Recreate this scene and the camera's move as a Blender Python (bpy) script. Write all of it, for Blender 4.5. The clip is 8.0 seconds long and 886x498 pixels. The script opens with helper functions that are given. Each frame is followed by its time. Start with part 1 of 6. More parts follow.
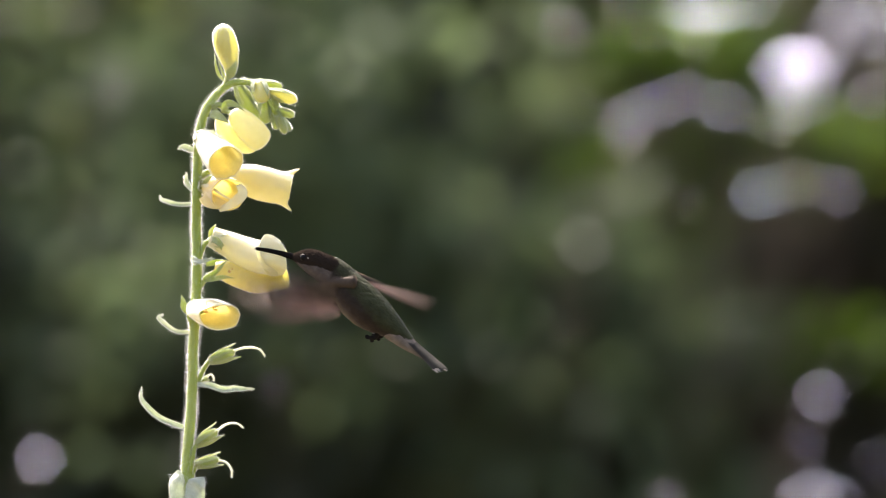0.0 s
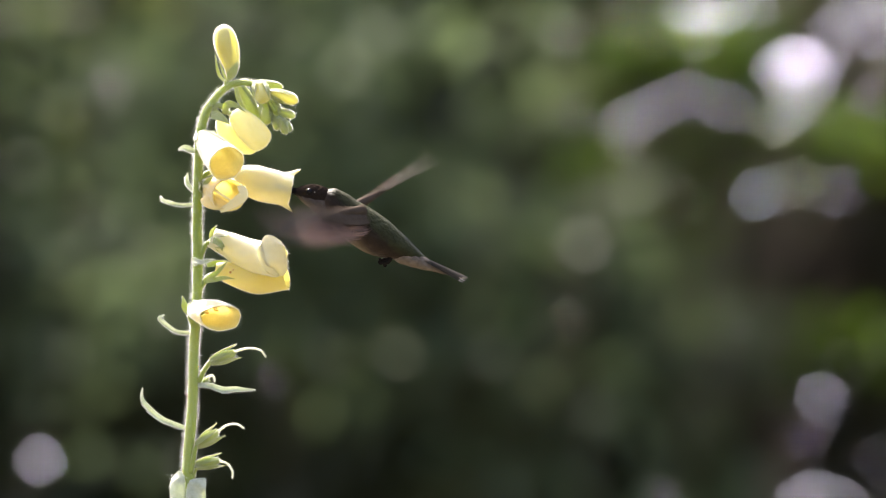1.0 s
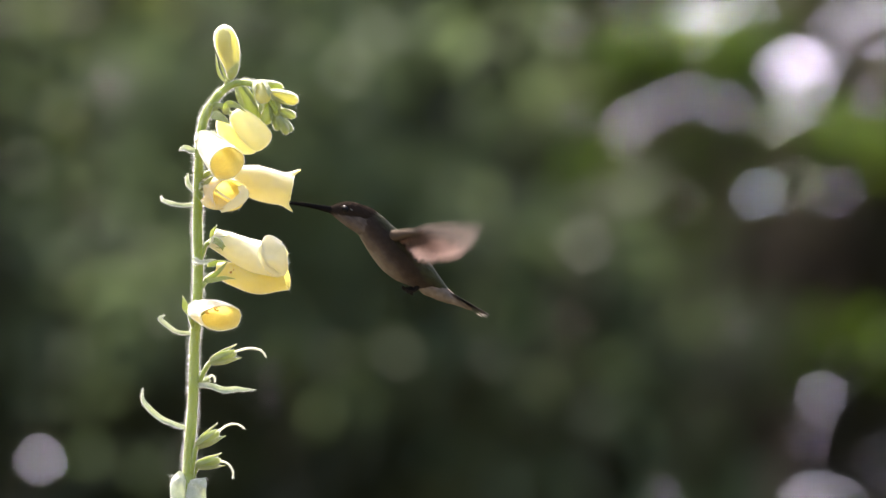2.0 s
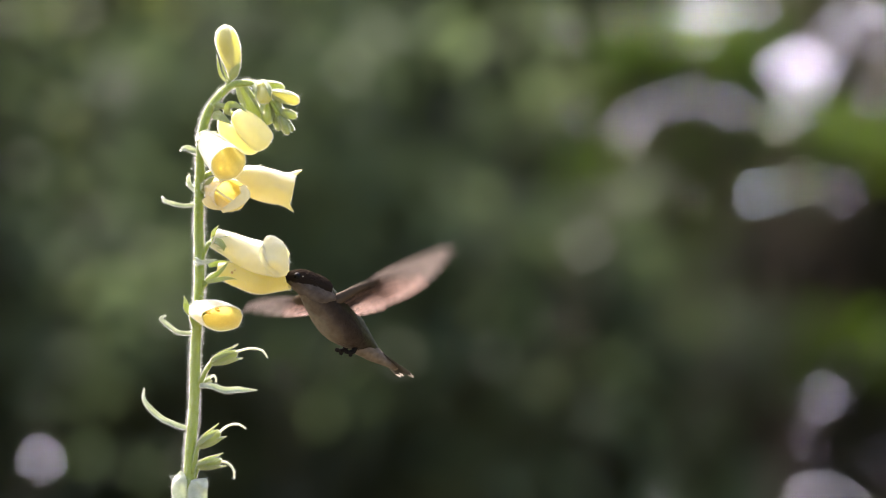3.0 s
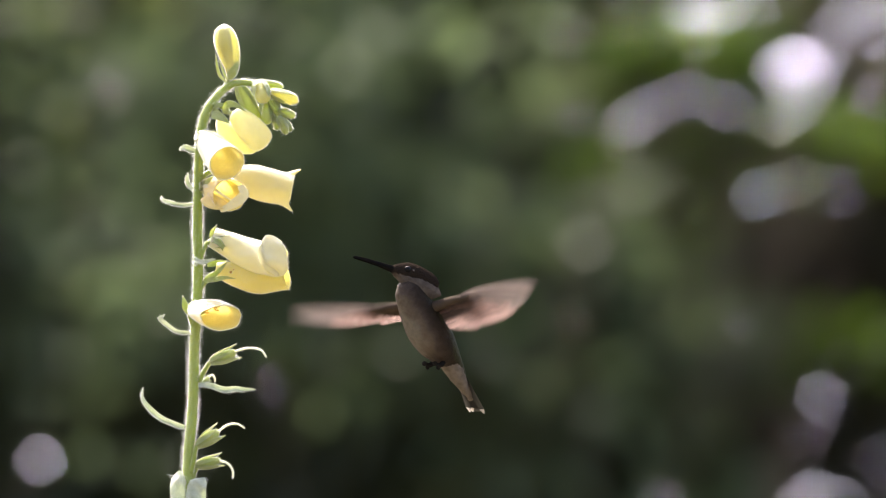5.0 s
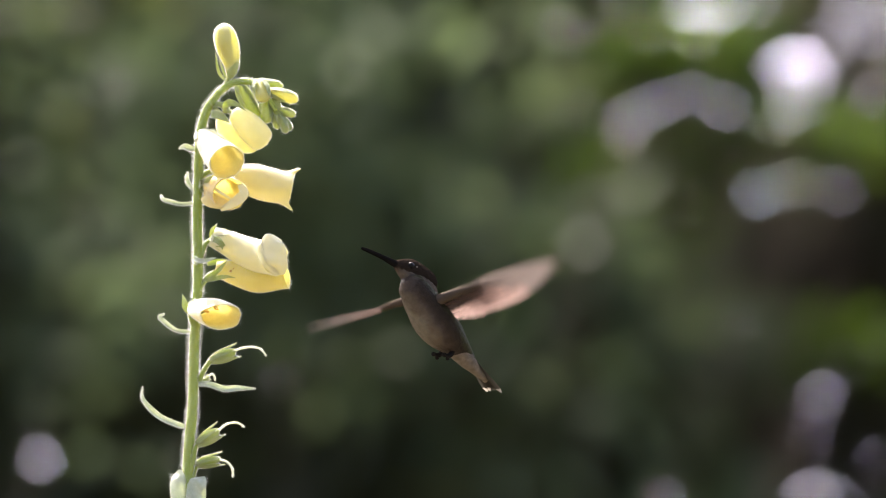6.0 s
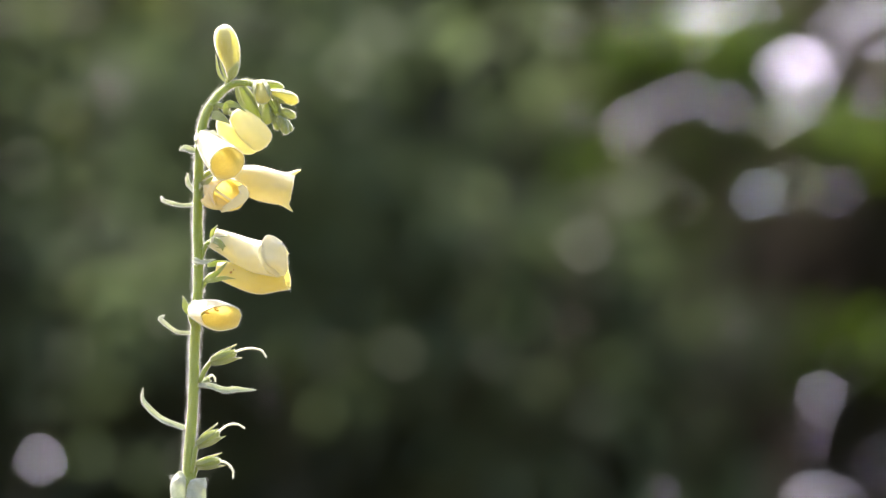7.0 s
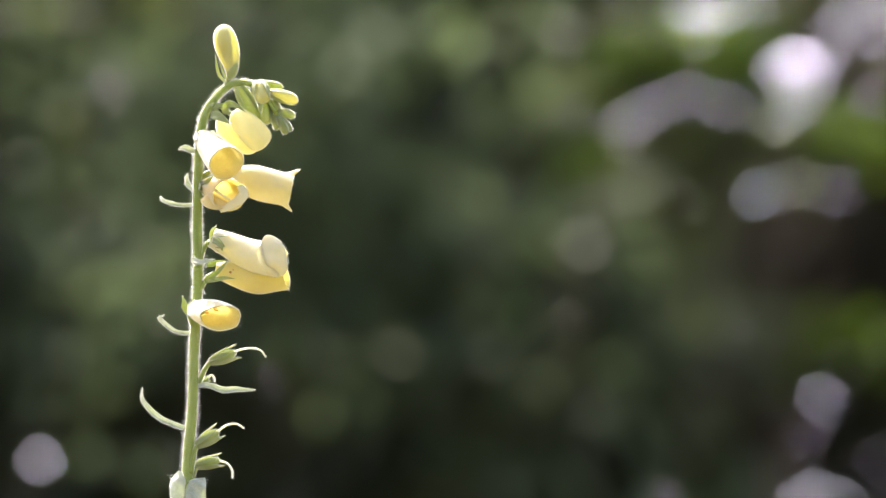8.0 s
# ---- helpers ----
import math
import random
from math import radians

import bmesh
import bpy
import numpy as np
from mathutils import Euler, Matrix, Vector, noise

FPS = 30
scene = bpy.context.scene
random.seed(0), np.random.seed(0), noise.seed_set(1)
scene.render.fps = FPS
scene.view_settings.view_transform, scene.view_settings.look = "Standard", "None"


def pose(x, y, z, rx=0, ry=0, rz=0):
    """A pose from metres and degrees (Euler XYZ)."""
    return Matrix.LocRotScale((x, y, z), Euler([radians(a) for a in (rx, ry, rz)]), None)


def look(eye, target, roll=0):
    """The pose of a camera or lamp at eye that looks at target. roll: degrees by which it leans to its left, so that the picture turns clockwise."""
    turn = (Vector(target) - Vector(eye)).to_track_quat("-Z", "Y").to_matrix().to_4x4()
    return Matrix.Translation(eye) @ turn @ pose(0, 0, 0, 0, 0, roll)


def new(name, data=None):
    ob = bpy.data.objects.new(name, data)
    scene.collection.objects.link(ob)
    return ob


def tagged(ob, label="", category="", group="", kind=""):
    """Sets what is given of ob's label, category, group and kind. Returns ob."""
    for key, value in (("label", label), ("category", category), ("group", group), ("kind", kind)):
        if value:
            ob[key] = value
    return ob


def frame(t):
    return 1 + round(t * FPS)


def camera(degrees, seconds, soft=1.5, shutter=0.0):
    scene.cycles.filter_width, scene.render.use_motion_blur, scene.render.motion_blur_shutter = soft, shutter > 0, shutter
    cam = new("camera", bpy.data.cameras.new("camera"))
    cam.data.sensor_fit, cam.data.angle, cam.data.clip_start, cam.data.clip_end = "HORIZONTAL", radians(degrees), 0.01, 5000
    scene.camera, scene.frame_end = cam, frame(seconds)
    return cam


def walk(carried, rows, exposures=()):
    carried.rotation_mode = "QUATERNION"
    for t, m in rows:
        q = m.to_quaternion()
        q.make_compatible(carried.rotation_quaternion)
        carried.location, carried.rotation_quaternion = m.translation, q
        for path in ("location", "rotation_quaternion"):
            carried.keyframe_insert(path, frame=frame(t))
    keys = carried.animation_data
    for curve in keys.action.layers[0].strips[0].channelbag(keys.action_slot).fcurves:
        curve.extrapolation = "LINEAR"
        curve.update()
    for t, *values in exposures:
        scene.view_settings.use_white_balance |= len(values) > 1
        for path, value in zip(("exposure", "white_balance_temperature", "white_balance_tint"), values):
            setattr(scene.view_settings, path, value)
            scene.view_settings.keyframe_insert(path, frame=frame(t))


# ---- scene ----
cam = camera(5.0, 8.0, soft=0.95, shutter=0.5)
EYE = Vector((0.0, -4.2688, 0.7003))
AIM = Vector((0.0, 0.0, 0.9))
# a tripod that trembles by fractions of a millimetre
walk(cam, [
    (t, look(EYE, AIM + Vector((dx, 0, dz)) * 0.001))
    for t, dx, dz in (
        (0.0, 0.36, -0.31), (0.3, 0.05, -0.05), (0.5, -0.12, 0.03), (1.0, 0.0, 0.03), (1.5, 0.0, 0.03), (2.3, -0.4, 0.08),
        (3.0, -0.71, 0.15), (3.5, -0.59, 0.1), (4.0, -0.36, 0.03), (4.5, -0.19, 0.03), (5.3, -0.15, -0.2), (6.0, -0.12, -0.5),
        (6.5, -0.05, -0.2), (7.0, -0.24, 0.03), (7.5, -0.28, 0.03), (8.0, 0.0, 0.0))
], exposures=((0.0, 2.58, 6800, 14), (5.0, 2.57, 6800, 14), (8.0, 2.50, 6800, 14)))
cam.data.dof.use_dof = True
cam.data.dof.focus_distance = 4.262
cam.data.dof.aperture_fstop = 9.8

# ---- daylight: a high sun behind the flower, open sky ----
SUN_ELEVATION, SUN_TURN = radians(52), radians(-24)
to_sun = Vector((math.sin(SUN_TURN) * math.cos(SUN_ELEVATION), math.cos(SUN_TURN) * math.cos(SUN_ELEVATION), math.sin(SUN_ELEVATION)))
world = bpy.data.worlds.new("daylight")
scene.world = world
world.use_nodes = True
sky = world.node_tree.nodes.new("ShaderNodeTexSky")
sky.sky_type, sky.sun_disc = "NISHITA", False
sky.sun_elevation, sky.sun_rotation = SUN_ELEVATION, SUN_TURN
sky.dust_density, sky.air_density, sky.ozone_density = 5.0, 0.8, 1.0
world.node_tree.nodes["Background"].inputs["Strength"].default_value = 0.11
world.node_tree.links.new(sky.outputs[0], world.node_tree.nodes["Background"].inputs["Color"])
sun_lamp = bpy.data.lights.new("sun", "SUN")
sun_lamp.energy, sun_lamp.angle, sun_lamp.color = 5.0, radians(0.5), (1.0, 0.965, 0.945)
sun = new("sun", sun_lamp)
sun.matrix_world = look(to_sun * 40, (0, 0, 0))


# ---- materials ----
def nodes_of(name):
    m = bpy.data.materials.new(name)
    m.use_nodes = True
    t = m.node_tree
    t.nodes.clear()
    return m, t, t.nodes, t.links


def noise_ramp(t, coord, scale, stops, detail=4.0, stretch=None):
    """A noise of that scale on the coordinates, coloured by a ramp."""
    n = t.nodes.new("ShaderNodeTexNoise")
    n.inputs["Scale"].default_value, n.inputs["Detail"].default_value = scale, detail
    if stretch:
        mp = t.nodes.new("ShaderNodeMapping")
        mp.inputs["Scale"].default_value = stretch
        t.links.new(coord, mp.inputs["Vector"])
        coord = mp.outputs[0]
    t.links.new(coord, n.inputs["Vector"])
    r = t.nodes.new("ShaderNodeValToRGB")
    while len(r.color_ramp.elements) < len(stops):
        r.color_ramp.elements.new(0.5)
    for e, (p, c) in zip(r.color_ramp.elements, stops):
        e.position, e.color = p, (*c, 1)
    t.links.new(n.outputs["Fac"], r.inputs[0])
    return r.outputs[0], n.outputs["Fac"]


def soft_tissue(name, dark, light, scale, thin=0.5, rough=0.5, gloss=0.03, bump=0.2, stretch=None, through_tint=(1, 1, 1), vary=0.0, clear=0.0, grain=0.82, shine=(0.8, 0.8, 0.8), down=0.0):
    """Petals, leaves, feathers: reflects, lets light through, shines a little."""
    m, t, n, l = nodes_of(name)
    co = n.new("ShaderNodeTexCoord")
    col, fac = noise_ramp(t, co.outputs["Object"], scale, ((0.3, dark), (0.7, light)), 5.0, stretch)
    fine, ffac = noise_ramp(t, co.outputs["Object"], scale * 7, ((0.2, (grain, grain, grain)), (0.8, (1, 1, 1))), 3.0, stretch)
    mul = n.new("ShaderNodeMix")
    mul.data_type, mul.blend_type = "RGBA", "MULTIPLY"
    mul.inputs["Factor"].default_value = 1.0
    l.new(col, mul.inputs["A"])
    l.new(fine, mul.inputs["B"])
    colour = mul.outputs["Result"]
    if vary:
        geo = n.new("ShaderNodeNewGeometry")
        hsv = n.new("ShaderNodeHueSaturation")
        mr = n.new("ShaderNodeMapRange")
        mr.inputs["To Min"].default_value, mr.inputs["To Max"].default_value = 1 - vary, 1 + vary
        l.new(geo.outputs["Random Per Island"], mr.inputs["Value"])
        l.new(mr.outputs[0], hsv.inputs["Value"])
        l.new(colour, hsv.inputs["Color"])
        colour = hsv.outputs[0]
    bmp = n.new("ShaderNodeBump")
    bmp.inputs["Strength"].default_value, bmp.inputs["Distance"].default_value = bump, 0.0004
    l.new(ffac, bmp.inputs["Height"])
    dif, tra, glo = n.new("ShaderNodeBsdfDiffuse"), n.new("ShaderNodeBsdfTranslucent"), n.new("ShaderNodeBsdfGlossy")
    glo.inputs["Roughness"].default_value = rough
    glo.inputs["Color"].default_value = (*shine, 1)
    tint = n.new("ShaderNodeMix")
    tint.data_type, tint.blend_type = "RGBA", "MULTIPLY"
    tint.inputs["Factor"].default_value = 1.0
    tint.inputs["B"].default_value = (*through_tint, 1)
    l.new(colour, tint.inputs["A"])
    l.new(colour, dif.inputs["Color"])
    l.new(tint.outputs["Result"], tra.inputs["Color"])
    for s in (dif, tra, glo):
        l.new(bmp.outputs[0], s.inputs["Normal"])
    mix, top, out = n.new("ShaderNodeMixShader"), n.new("ShaderNodeMixShader"), n.new("ShaderNodeOutputMaterial")
    mix.inputs[0].default_value, top.inputs[0].default_value = thin, gloss
    l.new(dif.outputs[0], mix.inputs[1])
    l.new(tra.outputs[0], mix.inputs[2])
    l.new(mix.outputs[0], top.inputs[1])
    l.new(glo.outputs[0], top.inputs[2])
    last = top.outputs[0]
    if down:
        nap, both = n.new("ShaderNodeBsdfSheen"), n.new("ShaderNodeAddShader")
        nap.inputs["Color"].default_value, nap.inputs["Roughness"].default_value = (down, down, down * 0.95, 1), 0.22
        l.new(last, both.inputs[0])
        l.new(nap.outputs[0], both.inputs[1])
        last = both.outputs[0]
    if clear:
        tr, cm = n.new("ShaderNodeBsdfTransparent"), n.new("ShaderNodeMixShader")
        cm.inputs[0].default_value = clear
        l.new(last, cm.inputs[1])
        l.new(tr.outputs[0], cm.inputs[2])
        last = cm.outputs[0]
    l.new(last, out.inputs["Surface"])
    return m


def solid(name, dark, light, scale, rough=0.6, metal=0.0, bump=0.2, stretch=None, spec=0.4, distance=0.0005):
    m, t, n, l = nodes_of(name)
    co = n.new("ShaderNodeTexCoord")
    col, _ = noise_ramp(t, co.outputs["Object"], scale, ((0.3, dark), (0.7, light)), 6.0, stretch)
    _, ffac = noise_ramp(t, co.outputs["Object"], scale * 6, ((0.2, dark), (0.8, light)), 3.0, stretch)
    bmp = n.new("ShaderNodeBump")
    bmp.inputs["Strength"].default_value, bmp.inputs["Distance"].default_value = bump, distance
    l.new(ffac, bmp.inputs["Height"])
    p, out = n.new("ShaderNodeBsdfPrincipled"), n.new("ShaderNodeOutputMaterial")
    p.inputs["Roughness"].default_value, p.inputs["Metallic"].default_value = rough, metal
    p.inputs["Specular IOR Level"].default_value = spec
    l.new(col, p.inputs["Base Color"])
    l.new(bmp.outputs[0], p.inputs["Normal"])
    l.new(p.outputs[0], out.inputs["Surface"])
    return m


PETAL = soft_tissue("petal_cream", (0.84, 0.80, 0.58), (0.885, 0.85, 0.66), 60, thin=0.58, bump=0.10, through_tint=(1.0, 1.0, 0.82), grain=0.92, down=0.10)
THROAT = soft_tissue("petal_inner_yellow", (0.84, 0.74, 0.38), (0.88, 0.82, 0.50), 90, thin=0.72, bump=0.12, through_tint=(1.0, 0.98, 0.80), grain=0.90)
BUD = soft_tissue("bud_yellow", (0.69, 0.65, 0.22), (0.79, 0.76, 0.36), 80, thin=0.56, bump=0.15, through_tint=(1, 1.0, 0.6), grain=0.90, down=0.16)
LIME = soft_tissue("bud_yellow_green", (0.42, 0.48, 0.12), (0.58, 0.62, 0.25), 110, thin=0.52, bump=0.2, through_tint=(1.0, 1.0, 0.5), grain=0.86, down=0.2)
GREEN = soft_tissue("sepal_green", (0.33, 0.395, 0.115), (0.49, 0.53, 0.24), 160, thin=0.52, bump=0.3, through_tint=(1.0, 1.0, 0.6), grain=0.84, down=0.2)
STEM = soft_tissue("stem_green", (0.22, 0.30, 0.03), (0.34, 0.40, 0.075), 120, thin=0.2, rough=0.45, gloss=0.04, bump=0.25, stretch=(1, 1, 0.12), through_tint=(1.0, 1.0, 0.5), grain=0.8, down=0.14)
BRACT = soft_tissue("bract_grey_green", (0.46, 0.51, 0.36), (0.66, 0.69, 0.57), 260, thin=0.45, bump=0.4, through_tint=(1, 1, 0.85), grain=0.8, down=0.3)
HAIR = soft_tissue("plant_hair", (0.88, 0.89, 0.86), (0.94, 0.94, 0.91), 300, thin=0.6, rough=0.3, gloss=0.08, bump=0.0)
LEMON = soft_tissue("petal_lemon", (0.775, 0.69, 0.25), (0.835, 0.765, 0.36), 60, thin=0.60, bump=0.10, through_tint=(1.0, 1.0, 0.66), grain=0.92, down=0.10)
CREAM = soft_tissue("petal_pale_lemon", (0.755, 0.715, 0.39), (0.815, 0.775, 0.49), 60, thin=0.55, bump=0.10, through_tint=(1.0, 1.0, 0.74), grain=0.91, down=0.10)
STYLE = soft_tissue("style_pale_green", (0.66, 0.69, 0.47), (0.76, 0.77, 0.57), 200, thin=0.45, bump=0.1, down=0.15)
SPOT = soft_tissue("throat_spot_orange", (0.80, 0.46, 0.07), (0.88, 0.56, 0.12), 300, thin=0.45, bump=0.1)
FLECK = soft_tissue("petal_fleck_brown", (0.48, 0.27, 0.05), (0.60, 0.36, 0.08), 400, thin=0.4, bump=0.1)


# ---- building helpers ----
def part(name, bm, material, parent=None, label="", smooth=True):
    """Links a bmesh as one mesh object under a thing or part."""
    me = bpy.data.meshes.new(name)
    bm.to_mesh(me)
    bm.free()
    for m in material if isinstance(material, (list, tuple)) else (material,):
        me.materials.append(m)
    if smooth:
        me.shade_smooth()
    ob = new(name, me)
    ob.parent = parent
    if label:
        tagged(ob, label)
    return ob


def from_arrays(name, verts, faces, material, parent=None, label="", smooth=False):
    me = bpy.data.meshes.new(name)
    me.from_pydata([tuple(v) for v in verts], [], [tuple(f) for f in faces])
    me.materials.append(material)
    if smooth:
        me.shade_smooth()
    ob = new(name, me)
    ob.parent = parent
    if label:
        tagged(ob, label)
    return ob


def smoothstep(a, b, x):
    x = min(1.0, max(0.0, (x - a) / (b - a)))
    return x * x * (3 - 2 * x)


def along(points, u):
    """A smooth line through the points (Catmull-Rom), u from 0 to 1."""
    p = [Vector(q) for q in points]
    k = min(len(p) - 2, int(u * (len(p) - 1)))
    f = u * (len(p) - 1) - k
    a = p[k - 1] if k else p[0] * 2 - p[1]
    b, c = p[k], p[k + 1]
    d = p[k + 2] if k + 2 < len(p) else c * 2 - b
    return 0.5 * (2 * b + (c - a) * f + (2 * a - 5 * b + 4 * c - d) * f * f + (3 * b - a - 3 * c + d) * f ** 3)


def sides(direction, ref=Vector((0, -1, 0))):
    d = direction.normalized()
    a = ref - d * ref.dot(d)
    a = (a if a.length > 1e-4 else Vector((1, 0, 0.1)).cross(d)).normalized()
    return a, d.cross(a).normalized()


def tube(bm, points, radius, rings=24, segs=12, caps=True):
    """A round rod along the points; radius is a function of u. Lengths in mm."""
    loops = []
    for i in range(rings + 1):
        u = i / rings
        c = along(points, u)
        d = along(points, min(1, u + 0.01)) - along(points, max(0, u - 0.01))
        a, b = sides(d)
        r = radius(u)
        loops.append([bm.verts.new((c + (a * math.cos(w) + b * math.sin(w)) * r) * 0.001) for w in (2 * math.pi * k / segs for k in range(segs))])
    for p, q in zip(loops, loops[1:]):
        for k in range(segs):
            bm.faces.new((p[k], p[(k + 1) % segs], q[(k + 1) % segs], q[k]))
    if caps:
        bm.faces.new(loops[0][::-1])
        bm.faces.new(loops[-1])
    return bm


def blade(bm, points, width, thick=0.35, rings=14, cup=0.25, ref=Vector((0, -1, 0)), wave=0.0):
    """A leaf-like strip along the points: width(u) is its half width in mm, cupped along its middle, with two skins."""
    top, under = [], []
    for i in range(rings + 1):
        u = i / rings
        c = along(points, u)
        d = along(points, min(1, u + 0.02)) - along(points, max(0, u - 0.02))
        a, b = sides(d, ref)
        w = width(u)
        rows = ([], [])
        for k in range(-3, 4):
            f = k / 3
            lift = cup * w * f * f + wave * w * math.sin(u * 11 + f * 2)
            for row, s in zip(rows, (1, -1)):
                row.append(bm.verts.new((c + b * (w * f) + a * (lift + s * thick * 0.5 * (1 - 0.7 * abs(f)))) * 0.001))
        top.append(rows[0])
        under.append(rows[1])
    for p, q in zip(top, top[1:]):
        for k in range(6):
            bm.faces.new((p[k], p[k + 1], q[k + 1], q[k]))
    for p, q in zip(under, under[1:]):
        for k in range(6):
            bm.faces.new((q[k], q[k + 1], p[k + 1], p[k]))
    for i in range(rings):
        bm.faces.new((top[i][0], top[i + 1][0], under[i + 1][0], under[i][0]))
        bm.faces.new((under[i][6], under[i + 1][6], top[i + 1][6], top[i][6]))
    for p, q in ((top[0], under[0]), (under[-1], top[-1])):
        for k in range(6):
            bm.faces.new((p[k + 1], p[k], q[k], q[k + 1]))
    return bm


def hairs(name, spots, length, parent, spread=0.5, width=0.024):
    """Fine hairs that stand on spots: pairs of place (mm) and outward direction."""
    verts, faces = [], []
    for c, d in spots:
        d = (d.normalized() + Vector([random.uniform(-spread, spread) for _ in range(3)])).normalized()
        a = sides(d, Vector([random.uniform(-1, 1) for _ in range(3)]))[0] * width
        n = length * (0.28 + 0.95 * random.random() ** 1.8)
        bend = Vector([random.uniform(-0.25, 0.25) for _ in range(3)]) * n
        mid = c + d * n * 0.55
        i = len(verts)
        verts += [(c - a) * 0.001, (c + a) * 0.001, (mid + a * 0.8) * 0.001, (mid - a * 0.8) * 0.001, (c + d * n + bend) * 0.001]
        faces += [(i, i + 1, i + 2, i + 3), (i + 3, i + 2, i + 4)]
    ob = from_arrays(name, verts, faces, HAIR, parent)
    return tagged(ob, "fine pale hairs", kind="stuff")


def fuzz_on(parent, density=24.0, length=0.65, names=None):
    """Short pale down on all the parts of a flower, bud or bract, kept as one mesh beside them."""
    g = random.Random(len(parent.children) * 7 + 1)
    verts, faces = [], []
    for ob in list(parent.children) if names is None else names:
        if ob.type != "MESH" or ob.get("kind") == "stuff":
            continue
        me = ob.data
        for f in me.polygons:
            k = f.area * 1e6 * density
            for _ in range(int(k) + (g.random() < k - int(k))):
                p = [me.vertices[v].co for v in f.vertices]
                x, y = g.random(), g.random()
                if len(p) == 4:
                    c = (p[0].lerp(p[1], x)).lerp(p[3].lerp(p[2], x), y) * 1000
                else:
                    c = p[0].lerp(p[1].lerp(p[2], x), math.sqrt(y)) * 1000
                d = (f.normal + Vector([g.uniform(-0.35, 0.35) for _ in range(3)])).normalized()
                a = sides(d, Vector([g.uniform(-1, 1) for _ in range(3)]))[0] * 0.017
                i = len(verts)
                verts += [(c - a) * 0.001, (c + a) * 0.001, (c + d * length * (0.35 + g.random() ** 2)) * 0.001]
                faces.append((i, i + 1, i + 2))
    if verts:
        tagged(from_arrays("fuzz", verts, faces, HAIR, parent), "short pale down", kind="stuff")


# ---- ground ----
def build_ground():
    # Ground out of view; its brown is set for the light it bounces up.
    m, t, n, l = nodes_of("ground_bounce_brown")
    co = n.new("ShaderNodeTexCoord")
    col, _ = noise_ramp(t, co.outputs["Object"], 0.8, ((0.3, (0.068, 0.060, 0.036)), (0.55, (0.105, 0.088, 0.056)), (0.75, (0.075, 0.078, 0.036))), 8.0)
    _, fac = noise_ramp(t, co.outputs["Object"], 60, ((0, (0, 0, 0)), (1, (1, 1, 1))), 6.0)
    bmp = n.new("ShaderNodeBump")
    bmp.inputs["Distance"].default_value = 0.03
    p, out = n.new("ShaderNodeBsdfPrincipled"), n.new("ShaderNodeOutputMaterial")
    p.inputs["Roughness"].default_value = 0.9
    l.new(fac, bmp.inputs["Height"])
    l.new(col, p.inputs["Base Color"])
    l.new(bmp.outputs[0], p.inputs["Normal"])
    l.new(p.outputs[0], out.inputs["Surface"])
    bm = bmesh.new()
    edges = [-3000, -300, -60, -20, -12, -8, -6, -4, -2, -1, 0, 1, 2, 4, 6, 8, 12, 20, 60, 300, 3000]
    grid = [[bm.verts.new((x, y, -0.0 - 0.05 * noise.noise((x * 0.3, y * 0.3, 0)) ** 2)) for x in edges] for y in edges]
    for r, s in zip(grid, grid[1:]):
        for k in range(len(edges) - 1):
            bm.faces.new((r[k], r[k + 1], s[k + 1], s[k]))
    g = part("ground", bm, m)
    tagged(g, "unseen garden ground, brown tuned for bounced light", "ground", kind="structure")


build_ground()

# ---- garden shrubs in the distance ----
YEW = soft_tissue("conifer_spray", (0.028, 0.037, 0.018), (0.112, 0.139, 0.066), 8.0, thin=0.55, rough=0.5, gloss=0.03, bump=0.0, vary=0.4, through_tint=(1.0, 1.0, 0.6))
# Shade under the canopy is put into this near-black leaf colour.
LEAF = soft_tissue("shaded_shrub_leaf", (0.027, 0.025, 0.014), (0.050, 0.049, 0.024), 5.0, thin=0.2, rough=0.45, gloss=0.02, bump=0.0, through_tint=(1.0, 1.0, 0.4), vary=0.4)
# Lighter copy of YEW; brighter patches of foliage are put into its colour.
SPRAY = soft_tissue("lightened_conifer_spray", (0.058, 0.088, 0.034), (0.118, 0.156, 0.066), 7.0, thin=0.45, rough=0.5, gloss=0.03, bump=0.0, vary=0.3)
# Brighter copy of LEAF; sunlight is put into this green.
SUNLIT = soft_tissue("sunlit_shrub_leaf", (0.036, 0.070, 0.008), (0.066, 0.110, 0.014), 8.0, thin=0.5, rough=0.4, gloss=0.02, bump=0.0, through_tint=(1.0, 1.0, 0.3), vary=0.4)
# Added leaves stand in for sky gaps and glints; shine tints each disc.
GLINT = soft_tissue("waxy_leaf", (0.06, 0.10, 0.04), (0.10, 0.15, 0.06), 6.0, thin=0.2, rough=0.3, gloss=0.05, bump=0.0, shine=(0.76, 0.74, 0.94))
GLINT_BLUE = soft_tissue("bluish_glint_leaf", (0.05, 0.09, 0.05), (0.09, 0.13, 0.08), 6.0, thin=0.2, rough=0.3, gloss=0.05, bump=0.0, shine=(0.66, 0.76, 0.95))
GLINT_OLIVE = soft_tissue("olive_glint_leaf", (0.06, 0.10, 0.03), (0.11, 0.16, 0.05), 6.0, thin=0.2, rough=0.3, gloss=0.05, bump=0.0, shine=(0.74, 0.80, 0.62))
BARK = solid("bark", (0.035, 0.026, 0.02), (0.09, 0.07, 0.055), 14, rough=0.9, bump=0.8, stretch=(1, 1, 0.25), distance=0.01)


